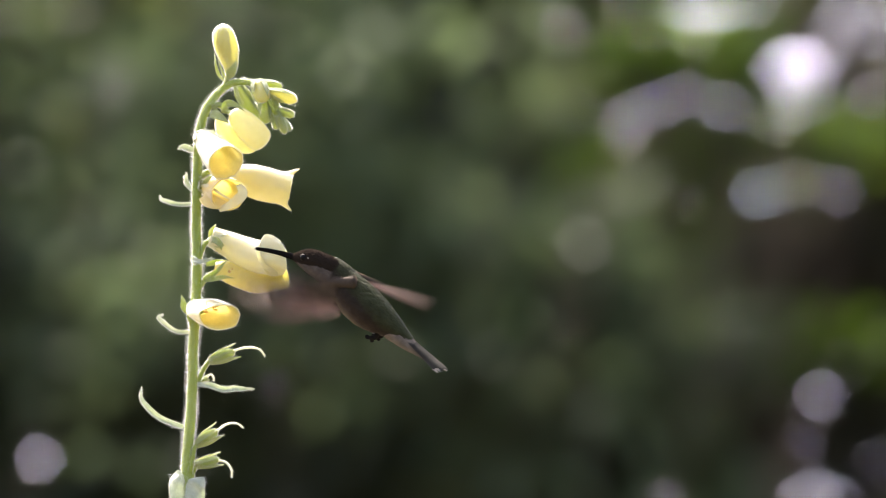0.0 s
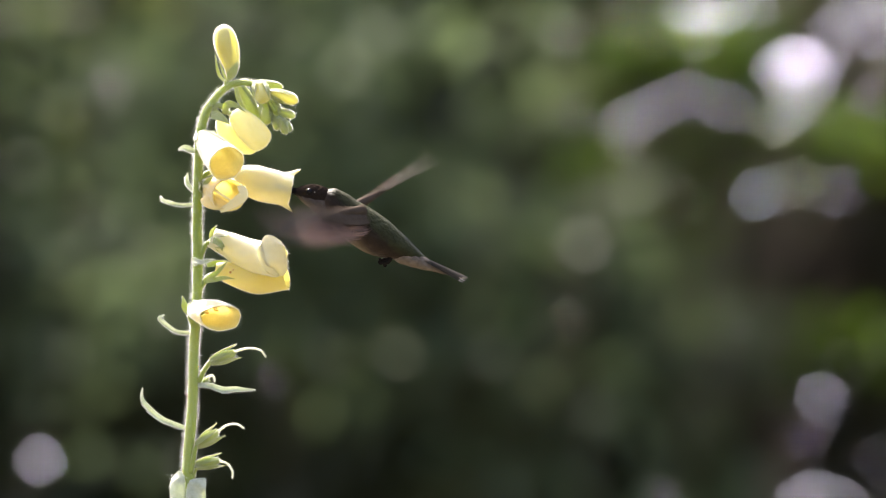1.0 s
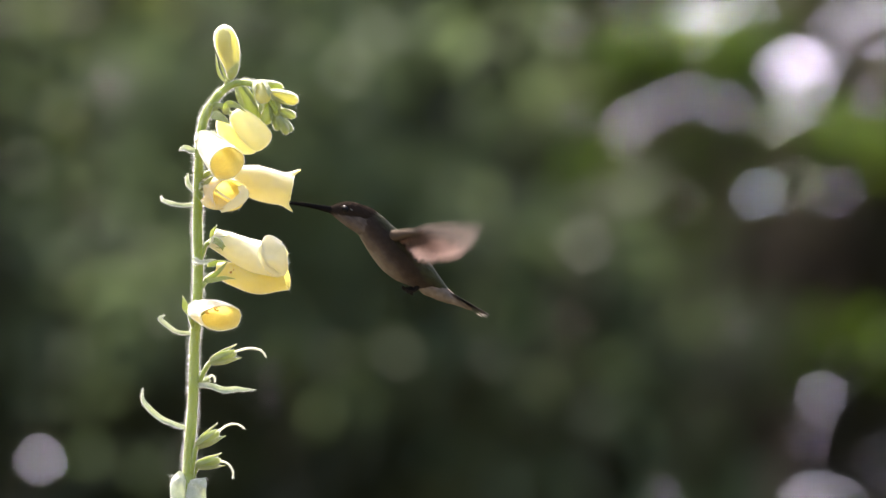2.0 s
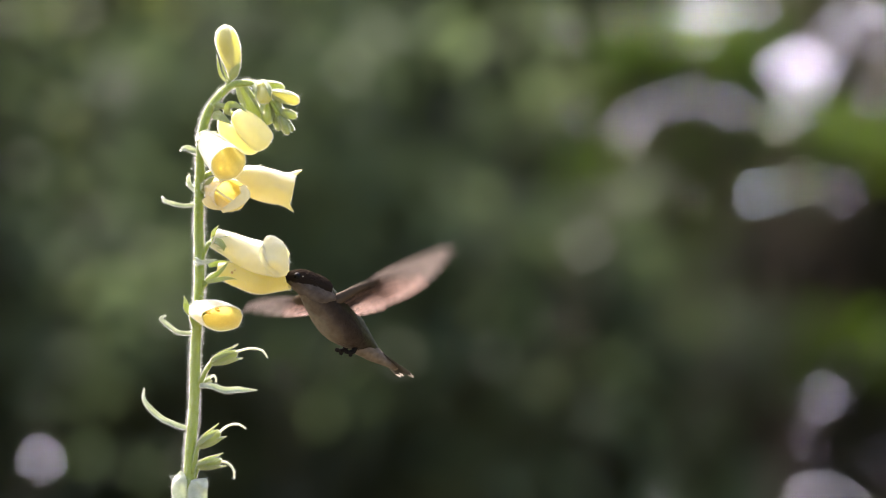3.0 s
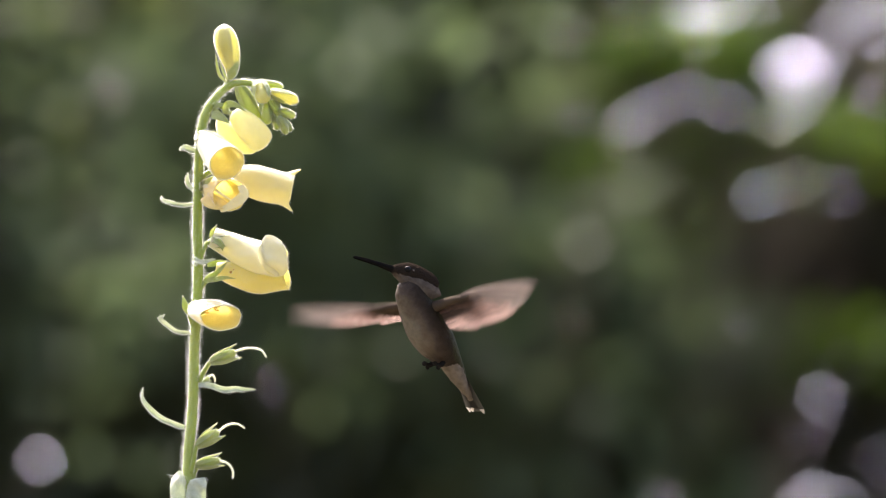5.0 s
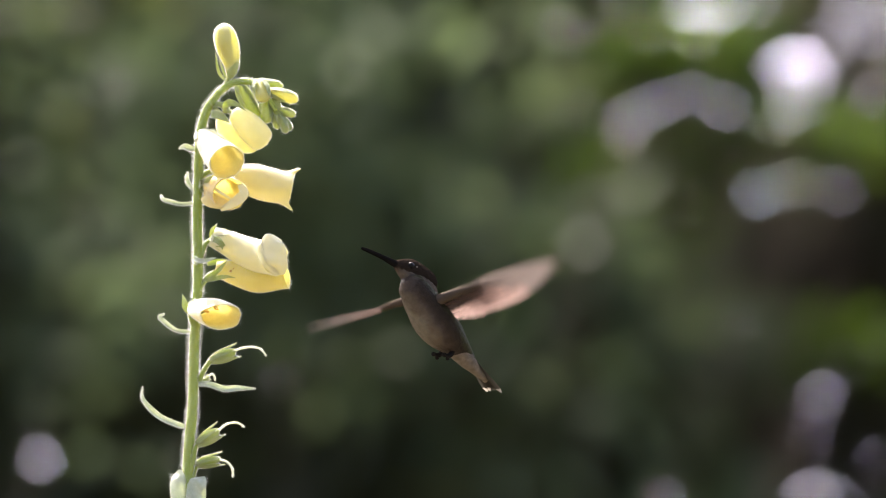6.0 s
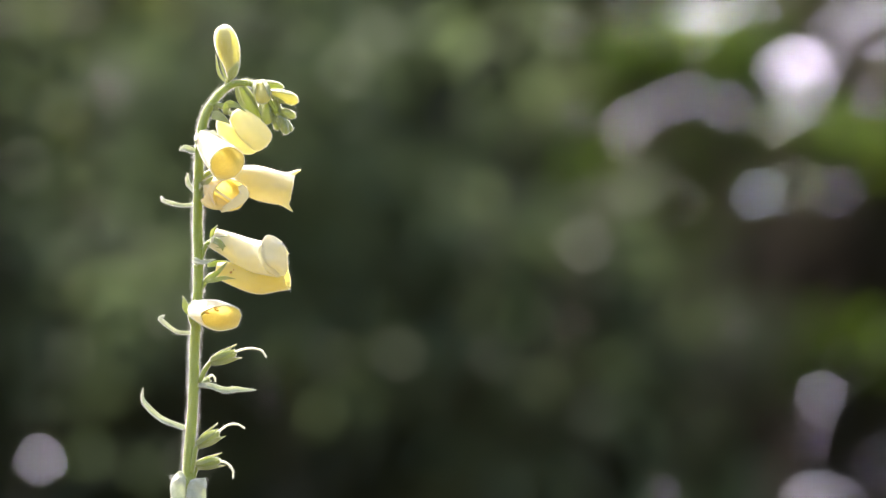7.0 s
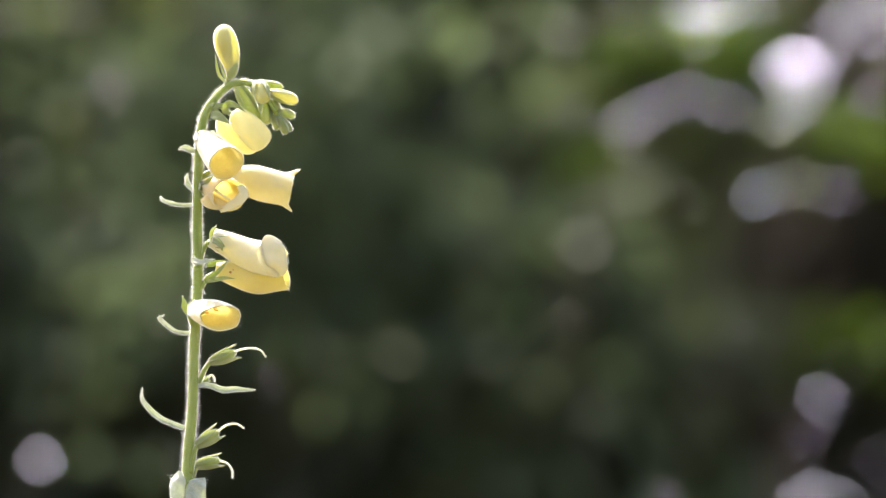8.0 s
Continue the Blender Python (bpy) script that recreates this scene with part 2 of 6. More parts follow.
def leaf_mass(name, clumps, count, size, material, parent, droop=0.0, slim=0.5, seed=1):
    """Many small folded leaves in loose clumps: (centre, radius) each."""
    g = np.random.default_rng(seed)
    c = np.array([k[0] for k in clumps])
    r = np.array([k[1] for k in clumps])
    pick = g.integers(0, len(c), count)
    off = g.normal(size=(count, 3))
    off /= np.linalg.norm(off, axis=1)[:, None]
    off *= (g.random(count) ** 0.45)[:, None] * r[pick][:, None] * np.array((1, 1, 0.8))
    pos = c[pick] + off
    d = off / (np.linalg.norm(off, axis=1)[:, None] + 1e-6) + g.normal(size=(count, 3)) * 0.6 + np.array((0, 0, -droop))
    d /= np.linalg.norm(d, axis=1)[:, None]
    s = np.cross(d, g.normal(size=(count, 3)))
    s /= np.linalg.norm(s, axis=1)[:, None]
    nrm = np.cross(s, d)
    ln = (size * g.uniform(0.6, 1.3, count))[:, None]
    w = ln * slim * 0.5
    v = np.stack([pos, pos + d * ln * 0.45 + s * w + nrm * w * 0.35, pos + d * ln, pos + d * ln * 0.45 - s * w + nrm * w * 0.35, pos + d * ln * 0.5], 1).reshape(-1, 3)
    f = []
    for i in range(count):
        k = i * 5
        f += [(k, k + 1, k + 4), (k + 1, k + 2, k + 4), (k + 2, k + 3, k + 4), (k + 3, k, k + 4)]
    ob = from_arrays(name, v, f, material, parent)
    return ob


def build_shrub(name, label, foot, height, spread, depth, clump_count, leaf_count, leaf_size, material, seed, droop=0.0, slim=0.5, clump=0.22, thin_above=None):
    """A woody shrub: several tapered stems with side limbs, and a crown of leaf clumps round their ends."""
    g = random.Random(seed)
    root = new(name)
    root.location = foot
    wood = bmesh.new()
    clumps = []
    stems = []
    for k in range(7):
        a = g.uniform(0, 2 * math.pi)
        tip = Vector((math.cos(a) * spread * g.uniform(0.2, 0.85), math.sin(a) * depth * g.uniform(0.2, 0.85), height * g.uniform(0.6, 0.93)))
        pts = [Vector((math.cos(a) * 0.06, math.sin(a) * 0.06, -0.02)), tip * 0.35 + Vector((0, 0, height * 0.1)), tip]
        stems.append(pts)
        tube(wood, [p * 1000 for p in pts], lambda u: 26 * (1 - 0.85 * u), 12, 7)
    for k in range(clump_count):
        while True:
            x, y, z = g.uniform(-1, 1), g.uniform(-1, 1), g.uniform(0.04, 1)
            e = 1.0 if z < 0.55 else math.sqrt(max(0, 1 - ((z - 0.55) / 0.45) ** 2))
            if x * x + y * y <= (0.5 + 0.5 * e) ** 2 * e + 0.02:
                p = Vector((x * spread, y * depth, z * height))
                if thin_above is None or p.z < thin_above or g.random() < 0.62:
                    break
        clumps.append((tuple(p), clump * g.uniform(0.7, 1.3)))
        if k % 5 == 0:
            pts = g.choice(stems)
            u = g.uniform(0.35, 0.95)
            s = along(pts, u)
            tube(wood, [s * 1000, (s * 0.5 + p * 0.5 + Vector((0, 0, 0.06))) * 1000, p * 1000], lambda u: 8 * (1 - 0.8 * u), 6, 5)
    tagged(part("branch", wood, BARK, root, "dark woody branches"), kind="stuff")
    leaf_mass("crown", clumps, leaf_count, leaf_size, material, root, droop, slim, seed)
    return tagged(root, label, "shrub", "garden shrubs")


left_shrub = build_shrub("conifer_shrub", "dark grey-green conifer shrub in shade", (-0.80, 6.6, 0), 2.2, 1.0, 0.8, 420, 34000, 0.075, YEW, 3, droop=0.5, slim=0.35)
build_shrub("conifer_shrub", "dark grey-green conifer shrub in shade", (-0.22, 7.0, 0), 2.1, 0.55, 0.7, 260, 20000, 0.075, YEW, 5, droop=0.5, slim=0.35)
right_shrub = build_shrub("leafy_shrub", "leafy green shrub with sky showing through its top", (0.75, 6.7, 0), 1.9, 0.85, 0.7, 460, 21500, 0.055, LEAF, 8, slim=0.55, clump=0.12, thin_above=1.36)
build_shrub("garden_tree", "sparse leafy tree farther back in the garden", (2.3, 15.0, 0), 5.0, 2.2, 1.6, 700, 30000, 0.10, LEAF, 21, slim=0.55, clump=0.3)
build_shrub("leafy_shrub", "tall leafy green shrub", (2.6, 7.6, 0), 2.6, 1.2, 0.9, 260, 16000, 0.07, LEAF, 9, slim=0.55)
build_shrub("conifer_shrub", "dark grey-green conifer shrub in shade", (-2.9, 7.0, 0), 2.8, 1.1, 0.8, 300, 20000, 0.09, YEW, 12, droop=0.5, slim=0.35)


def camera_glint(place, size, material):
    """One added leaf at the end of its twig, tilted so that it mirrors the sun toward the camera."""
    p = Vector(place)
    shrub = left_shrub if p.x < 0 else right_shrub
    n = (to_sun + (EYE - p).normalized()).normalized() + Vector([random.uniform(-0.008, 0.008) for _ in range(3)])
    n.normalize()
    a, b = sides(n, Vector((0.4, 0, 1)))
    bm = bmesh.new()
    rows = []
    for u, w in ((0, 0.03), (0.2, 0.34), (0.45, 0.46), (0.75, 0.34), (1, 0.03)):
        c = p - shrub.location + a * size * (u - 0.5) * 1.3
        rows.append([bm.verts.new(c + b * size * w * k) for k in (-1, 1)])
    for r, q in zip(rows, rows[1:]):
        bm.faces.new((r[0], q[0], q[1], r[1]))
    part("waxy_leaf", bm, material, shrub, smooth=False)
    q = p - shrub.location - a * size * 0.65
    back = q + Vector((random.uniform(-0.1, 0.1), 1.0, -0.25))
    part("twig", tube(bmesh.new(), [q * 1000, (q * 0.5 + back * 0.5 + Vector((0, 0, 0.05))) * 1000, back * 1000], lambda u: 0.7 + 1.5 * u, 5, 4), BARK, shrub)


# Leaf places and sizes fit the bright discs in the camera's view.
HIGH_GLINTS = ((0.329, 1.326, 0.0074), (0.344, 1.324, 0.0074), (0.326, 1.305, 0.0056), (0.351, 1.309, 0.0052), (0.362, 1.328, 0.0045), (0.314, 1.319, 0.0049), (0.230, 1.376, 0.0056), (0.249, 1.373, 0.0059), (0.269, 1.376, 0.0056), (0.170, 1.384, 0.0026), (0.294, 1.379, 0.0039), (0.406, 1.352, 0.0064), (0.382, 1.368, 0.0047), (0.366, 1.354, 0.0039), (0.415, 1.379, 0.0049), (0.406, 1.293, 0.0033))
MIDDLE_GLINTS = ((0.113, 1.352, 0.0027), (0.105, 1.360, 0.0016), (0.129, 1.277, 0.0023), (0.177, 1.269, 0.0048), (0.197, 1.281, 0.0028), (0.212, 1.287, 0.0027), (0.232, 1.294, 0.0034), (0.267, 1.282, 0.0042), (0.327, 1.279, 0.0041), (0.350, 1.287, 0.0029), (0.374, 1.202, 0.0034), (0.083, 1.269, 0.0014))
LOW_GLINTS = ((0.357, 1.009, 0.0039), (0.365, 1.006, 0.0020), (0.305, 0.998, 0.0028), (0.346, 0.970, 0.0022), (0.339, 0.912, 0.0058), (0.353, 0.918, 0.0039), (0.377, 0.908, 0.0039), (0.412, 0.946, 0.0032), (0.206, 0.908, 0.0026), (0.278, 1.080, 0.0018), (0.345, 1.101, 0.0012), (-0.380, 0.949, 0.0051), (-0.152, 1.018, 0.0017), (-0.386, 0.998, 0.0010), (-0.321, 1.293, 0.0017))
OLIVE_GLINTS = ((0.241, 1.349, 0.0045), (0.201, 1.352, 0.0029), (0.171, 1.251, 0.0033), (0.315, 1.268, 0.0039), (0.335, 1.212, 0.0034), (0.225, 1.194, 0.0020), (-0.309, 1.296, 0.0019), (0.163, 1.362, 0.0023), (0.123, 1.080, 0.0017))
BLUISH_GLINTS = ((0.297, 1.200, 0.0045), (0.314, 1.202, 0.0020))
for group, skin in ((HIGH_GLINTS, GLINT), (MIDDLE_GLINTS, GLINT), (LOW_GLINTS, GLINT), (OLIVE_GLINTS, GLINT_OLIVE), (BLUISH_GLINTS, GLINT_BLUE)):
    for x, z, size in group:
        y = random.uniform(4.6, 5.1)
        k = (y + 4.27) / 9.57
        camera_glint((x * k, y, 0.7 + (z - 0.7) * k), 1.1 * size, skin)

# Clumps of the brighter leaf, placed to fit green patches in the camera's view.
lit_clumps = [(Vector((x, 5.95, z)) - right_shrub.location, r) for x, z, r in ((0.287, 1.284, 0.06), (0.355, 1.277, 0.06), (0.318, 1.277, 0.05), (0.377, 1.276, 0.05), (0.165, 1.256, 0.06), (0.255, 1.363, 0.05), (0.216, 1.383, 0.04), (0.191, 1.239, 0.05), (0.208, 1.370, 0.04), (0.302, 1.381, 0.04), (0.345, 1.080, 0.04), (0.428, 1.074, 0.03), (0.268, 1.290, 0.04), (0.171, 1.225, 0.04), (0.408, 1.290, 0.04), (0.226, 1.196, 0.04))]
tagged(leaf_mass("young_leaves", lit_clumps, 900, 0.033, SUNLIT, right_shrub, slim=0.6, seed=31), "bright green leaves, sunlit tone put into their colour", kind="stuff")

# Added leaves cover a bright gap at the right edge of the camera's view.
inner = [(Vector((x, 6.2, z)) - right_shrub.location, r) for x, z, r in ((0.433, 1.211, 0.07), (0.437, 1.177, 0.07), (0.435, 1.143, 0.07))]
tagged(leaf_mass("inner_leaves", inner, 420, 0.05, LEAF, right_shrub, slim=0.6, seed=37), "dark leaves added to close a gap in the shrub", kind="stuff")

# Lightened clumps, placed to fit the brighter blotches in the camera's view.
SPRAYS = ((-0.336, 1.329, 0.09), (-0.317, 1.341, 0.06), (-0.172, 1.380, 0.08), (-0.093, 1.392, 0.07), (-0.246, 1.256, 0.07), (-0.359, 1.199, 0.08), (-0.353, 1.092, 0.06), (0.009, 1.211, 0.07), (-0.048, 1.154, 0.07), (-0.076, 1.075, 0.08), (-0.127, 1.312, 0.06), (-0.354, 1.201, 0.08), (-0.371, 1.097, 0.08), (-0.321, 1.103, 0.06), (-0.332, 1.282, 0.06), (0.128, 1.177, 0.07), (0.088, 1.177, 0.07), (0.111, 1.143, 0.06), (0.054, 1.148, 0.06), (0.156, 1.160, 0.05),
          (0.122, 1.103, 0.06), (0.196, 1.041, 0.08), (0.173, 1.086, 0.05), (0.258, 1.086, 0.05), (0.241, 1.137, 0.03), (0.049, 1.092, 0.06), (-0.302, 1.160, 0.07), (-0.127, 1.199, 0.05), (0.066, 0.973, 0.07), (0.258, 0.939, 0.06), (-0.195, 1.109, 0.05), (-0.048, 1.239, 0.06))
tufts = [(Vector((x, 5.75 + 0.02 * (i % 5), z)) - left_shrub.location, r) for i, (x, z, r) in enumerate(SPRAYS)]
tagged(leaf_mass("pale_sprays", tufts, 2100, 0.055, SPRAY, left_shrub, droop=0.7, slim=0.34, seed=33), "outer sprays, brighter patches put into their paler colour", kind="stuff")

upper_sprays = [(Vector((x, 5.7, z)) - right_shrub.location, r) for x, z, r in ((0.045, 1.385, 0.06), (0.080, 1.350, 0.06), (0.090, 1.310, 0.05))]
tagged(leaf_mass("upper_sprays", upper_sprays, 32, 0.045, SPRAY, right_shrub, droop=0.6, slim=0.36, seed=43), "grey-green sprays high in the shrub", kind="stuff")

side_sprays = [(Vector((x, 5.35, z)) - left_shrub.location, r) for x, z, r in ((-0.286, 1.170, 0.05), (-0.268, 1.135, 0.04), (-0.332, 1.173, 0.05), (-0.340, 1.087, 0.05), (-0.300, 1.210, 0.05), (-0.286, 1.098, 0.04), (-0.305, 0.958, 0.03))]
tagged(leaf_mass("side_sprays", side_sprays, 85, 0.028, SPRAY, left_shrub, droop=0.6, slim=0.36, seed=39), "grey-green sprays at the edge of the shrub", kind="stuff")

near_sprays = [(Vector((x * 0.96, 5.3 + 0.03 * (i % 4), 0.7 + (z - 0.7) * 0.96)) - right_shrub.location, r) for i, (x, z, r) in enumerate(((-0.065, 1.058, 0.06), (0.088, 1.063, 0.05), (-0.387, 1.035, 0.05), (-0.336, 0.990, 0.05), (-0.348, 1.058, 0.05), (-0.093, 1.018, 0.04), (0.054, 1.148, 0.06), (-0.314, 1.329, 0.06), (-0.302, 1.290, 0.05), (-0.348, 1.109, 0.06), (-0.376, 1.239, 0.05), (-0.110, 1.341, 0.05), (-0.116, 1.295, 0.05), (-0.302, 1.188, 0.05), (-0.308, 1.137, 0.05), (-0.336, 1.165, 0.05), (-0.285, 1.239, 0.04), (0.196, 1.035, 0.06), (0.258, 1.086, 0.05), (0.241, 1.137, 0.03), (0.020, 1.211, 0.05), (-0.359, 1.199, 0.05)))]
tagged(leaf_mass("sunlit_sprays", near_sprays, 150, 0.021, SPRAY, right_shrub, droop=0.5, slim=0.4, seed=35), "outer sprays that catch the sun", kind="stuff")

# ---- the foxglove; its own space is in millimetres ----
foxglove = new("foxglove")
foxglove.location = (-0.10686, 0, 0)
tagged(foxglove, "tall hairy foxglove with pale yellow bells and curved tip", "flower")
STEM_LINE = ((0, 4, -10), (-6, 2, 250), (4, -3, 520), (-3, 0, 720), (-1.0, 0.0, 795.0), (-0.2, 0.0, 814.6), (1.0, 0.0, 828.8), (1.7, 0.0, 843.1), (1.9, 0.0, 857.4), (2.9, 0.0, 871.7), (3.6, 0.0, 890.7), (3.3, 0.0, 909.8), (3.6, 0.0, 928.8), (4.3, 0.0, 945.5), (5.2, 0.0, 951.4), (6.9, 0.0, 957.4), (10.0, 0.0, 962.4), (13.1, 0.0, 966.2), (16.9, 0.0, 969.0), (21.7, 0.0, 970.2), (26.9, -0.7, 969.3), (32.1, -1.9, 964.5), (36.4, -2.9, 957.4))


def stem_radius(u):
    return 3.0 - 0.9 * smoothstep(0, 0.3, u) - 0.2 * smoothstep(0.3, 0.6, u) - 0.55 * smoothstep(0.6, 0.92, u) - 0.6 * smoothstep(0.9, 1, u)


stem = part("stem", tube(bmesh.new(), STEM_LINE, stem_radius, 130, 16), STEM, foxglove, "ribbed green hairy stem")
spots = []
steps = [0.17 + 0.78 * k / 600 for k in range(601)]
lengths = [(along(STEM_LINE, q) - along(STEM_LINE, p)).length for p, q in zip(steps, steps[1:])]
for u in random.choices(steps[:-1], lengths, k=15500):
    u += random.random() * 0.0013
    c = along(STEM_LINE, u)
    a, b = sides(along(STEM_LINE, u + 0.005) - along(STEM_LINE, u - 0.005))
    w = random.uniform(0, 2 * math.pi)
    o = a * math.cos(w) + b * math.sin(w)
    spots.append((c + o * stem_radius(u) * 0.97, o))
hairs("hairs", spots, 2.0, stem, 0.45, 0.016)


def corolla(parent, path, radii, rim, skin, inner, label="", squash=1.0, hair=110, crinkle=0.25, seed=1, fold=0.02):
    """A bell along a path, with its radius at each point, flattened by squash. Rim: (degrees round the mouth from its lower side, mm forward, mm outward)."""
    rings, segs = 40, 64
    stops = sorted((a % 360, f, o) for a, f, o in rim)
    stops = [(stops[-1][0] - 360, *stops[-1][1:])] + stops + [(stops[0][0] + 360, *stops[0][1:])]
    bm = bmesh.new()
    loops, outer = [], []
    rs = [(r, 0, 0) for r in radii]
    for i in range(rings + 1):
        s = i / rings
        c = along(path, s)
        d = (along(path, min(1, s + 0.02)) - along(path, max(0, s - 0.02))).normalized()
        lo = (Vector((0, 0, -1)) + d * d.z).normalized()
        side = d.cross(lo)
        r0 = along(rs, s).x
        edge = smoothstep(0.72, 1.0, s)
        loop = []
        for k in range(segs):
            w = 2 * math.pi * k / segs
            deg = 360 * k / segs
            for p, q in zip(stops, stops[1:]):
                if p[0] <= deg <= q[0]:
                    f = smoothstep(p[0], q[0], deg) if q[0] > p[0] else 0
                    fw, out = p[1] + (q[1] - p[1]) * f, p[2] + (q[2] - p[2]) * f
                    break
            rough = noise.noise((math.cos(w) * 2.2 + seed, math.sin(w) * 2.2, s * 2.5)) * fold * r0 * smoothstep(0, 0.3, s)
            frill = crinkle * edge ** 3 * noise.noise((math.cos(w) * 6 + seed, math.sin(w) * 6, seed * 0.7))
            r = r0 + rough + out * edge ** 2 + frill + 0.012 * r0 * math.sin(5 * w + 4 * s)
            o = lo * math.cos(w) * squash + side * math.sin(w)
            p = c + o * r + d * (fw * edge ** 1.5 + frill * 0.8)
            loop.append(bm.verts.new(p * 0.001))
            if s > 0.08:
                outer.append((p, o + d * 0.4))
        loops.append(loop)
    for p, q in zip(loops, loops[1:]):
        for k in range(segs):
            bm.faces.new((p[k], q[k], q[(k + 1) % segs], p[(k + 1) % segs]))
    bm.faces.new(loops[0])
    bmesh.ops.recalc_face_normals(bm, faces=bm.faces)
    ob = part("corolla", bm, (skin, inner), parent, label)
    so = ob.modifiers.new("thickness", "SOLIDIFY")
    so.thickness, so.offset, so.material_offset, so.material_offset_rim = 0.0004, -1, 1, 0
    g = random.Random(seed)
    pick = [outer[g.randrange(len(outer))] for _ in range(hair)] + [o for o in outer[-segs:] for _ in range(2) if g.random() < 0.75]
    hairs("hairs", pick, 1.7, parent, 0.45, 0.024)
    return ob


def sepal(parent, points, w, ref=(0, -1, 0)):
    return part("sepal", blade(bmesh.new(), points, lambda u: w * (0.55 + 0.45 * math.sin(math.pi * min(1, u * 1.1))) * (1 - u ** 3) + 0.08, 0.4, 10, 0.3, Vector(ref)), GREEN, parent)


def pedicel(parent, points, r=1.0):
    return part("flower_stalk", tube(bmesh.new(), points, lambda u: r * (1.15 - 0.2 * u), 14, 10), STEM, parent)


def calyx(parent, base, toward, size, w=2.0, count=5):
    """Pointed sepals that clasp the foot of a bell."""
    A, d = Vector(base), (Vector(toward) - Vector(base)).normalized()
    a, b = sides(d)
    for k in range(count):
        t = 2 * math.pi * (k + 0.3) / count
        o = a * math.cos(t) + b * math.sin(t)
        sepal(parent, (A - d * 0.8 + o * 0.6, A + d * size * 0.35 + o * w * 1.25, A + d * size * 0.75 + o * w * 1.75, A + d * size + o * w * 2.1), w, o)


def flower(label):
    f = new("flower")
    f.parent = foxglove
    return tagged(f, label)


def plump(r, foot=0.35, peak=0.62):
    return lambda u: max(0.02, r * ((foot + (1 - foot) * smoothstep(0, peak, u)) * math.sqrt(max(0, 1 - (max(0, u - peak) / (1.0001 - peak)) ** 2.4))) * math.sqrt(max(0.0, 1 - max(0.0, 1 - u / 0.12) ** 2) * 0.85 + 0.15))


# top bud, pointing upward
f = flower("upright yellow bud at the bend of the stem")
pedicel(f, ((15.2, 0.0, 969.0), (15.9, 0.0, 970.7), (16.7, 0.0, 972.4)), 0.9)
part("corolla", tube(bmesh.new(), ((17.1, 0.0, 972.6), (17.6, 0.0, 976.9), (16.4, 0.0, 983.1), (14.8, 0.0, 989.2), (14.3, 0.0, 994.7)), plump(4.9, 0.42, 0.62), 26, 24), BUD, f, "closed yellow bud")
part("petal_lobe", blade(bmesh.new(), ((16.9, -3.0, 978.3), (15.7, -4.4, 982.3), (14.5, -5.2, 987.1), (14.3, -4.2, 991.6), (14.5, -2.6, 993.5)), lambda u: 3.1 * math.sin(math.pi * (0.12 + 0.72 * u)), 0.3, 16, -0.25), BUD, f, "overlapping outer petal")
part("calyx", tube(bmesh.new(), ((16.4, 0.0, 971.4), (17.6, -0.5, 974.0), (18.6, -1.0, 977.4), (19.0, -1.0, 980.2)), plump(2.2, 0.5, 0.4), 20, 20), LIME, f, "yellow-green calyx")
sepal(f, ((15.5, 0.0, 970.2), (12.6, 0.4, 973.3), (11.4, 0.4, 977.6), (10.9, 0.4, 982.3)), 0.6)
sepal(f, ((16.2, -1.0, 970.9), (14.8, -1.6, 973.1), (13.3, -1.6, 976.9), (12.4, -1.0, 980.2)), 0.4)
sepal(f, ((16.9, 0.0, 971.4), (19.3, 1.0, 973.8), (20.5, 1.0, 977.1), (20.7, 0.5, 980.7)), 0.9, (1, 0, 0))

# half-open bud below the bend
f = flower("half-open pale yellow bell hanging below the bend")
pedicel(f, ((7.4, 0.0, 959.3), (10.2, -0.7, 960.9), (14.0, -1.4, 959.7), (17.4, -1.9, 956.9)))
part("corolla", tube(bmesh.new(), ((18.3, -1.9, 956.9), (21.4, -2.9, 954.5), (26.4, -3.8, 949.5), (30.5, -4.3, 945.2), (32.4, -4.3, 943.3)), plump(5.8, 0.6, 0.5), 28, 24), CREAM, f, "closing pale yellow bell")
part("petal_lobe", tube(bmesh.new(), ((12.1, 0.0, 955.0), (14.5, 0.0, 950.9), (18.8, 0.0, 946.2), (25.0, -0.5, 943.8), (28.8, -1.0, 944.0)), plump(4.5, 0.4, 0.45), 24, 20), CREAM, f, "yellow under lobe")
for pts, w in ((((9.3, -1.9, 956.4), (11.7, -4.8, 955.9), (14.5, -7.1, 954.3), (17.4, -8.1, 952.1)), 1.9), (((15.0, -6.2, 956.6), (15.9, -8.1, 960.2), (19.3, -9.5, 960.2), (24.0, -10.5, 957.1)), 1.7), (((9.8, -1.0, 958.3), (12.6, -2.4, 960.7), (15.5, -2.9, 959.3), (17.4, -2.9, 955.9)), 0.8), (((10.2, -0.5, 959.7), (11.7, -1.4, 957.8), (14.0, -2.4, 955.9), (15.9, -2.9, 954.5)), 0.8)):
    sepal(f, pts, w)

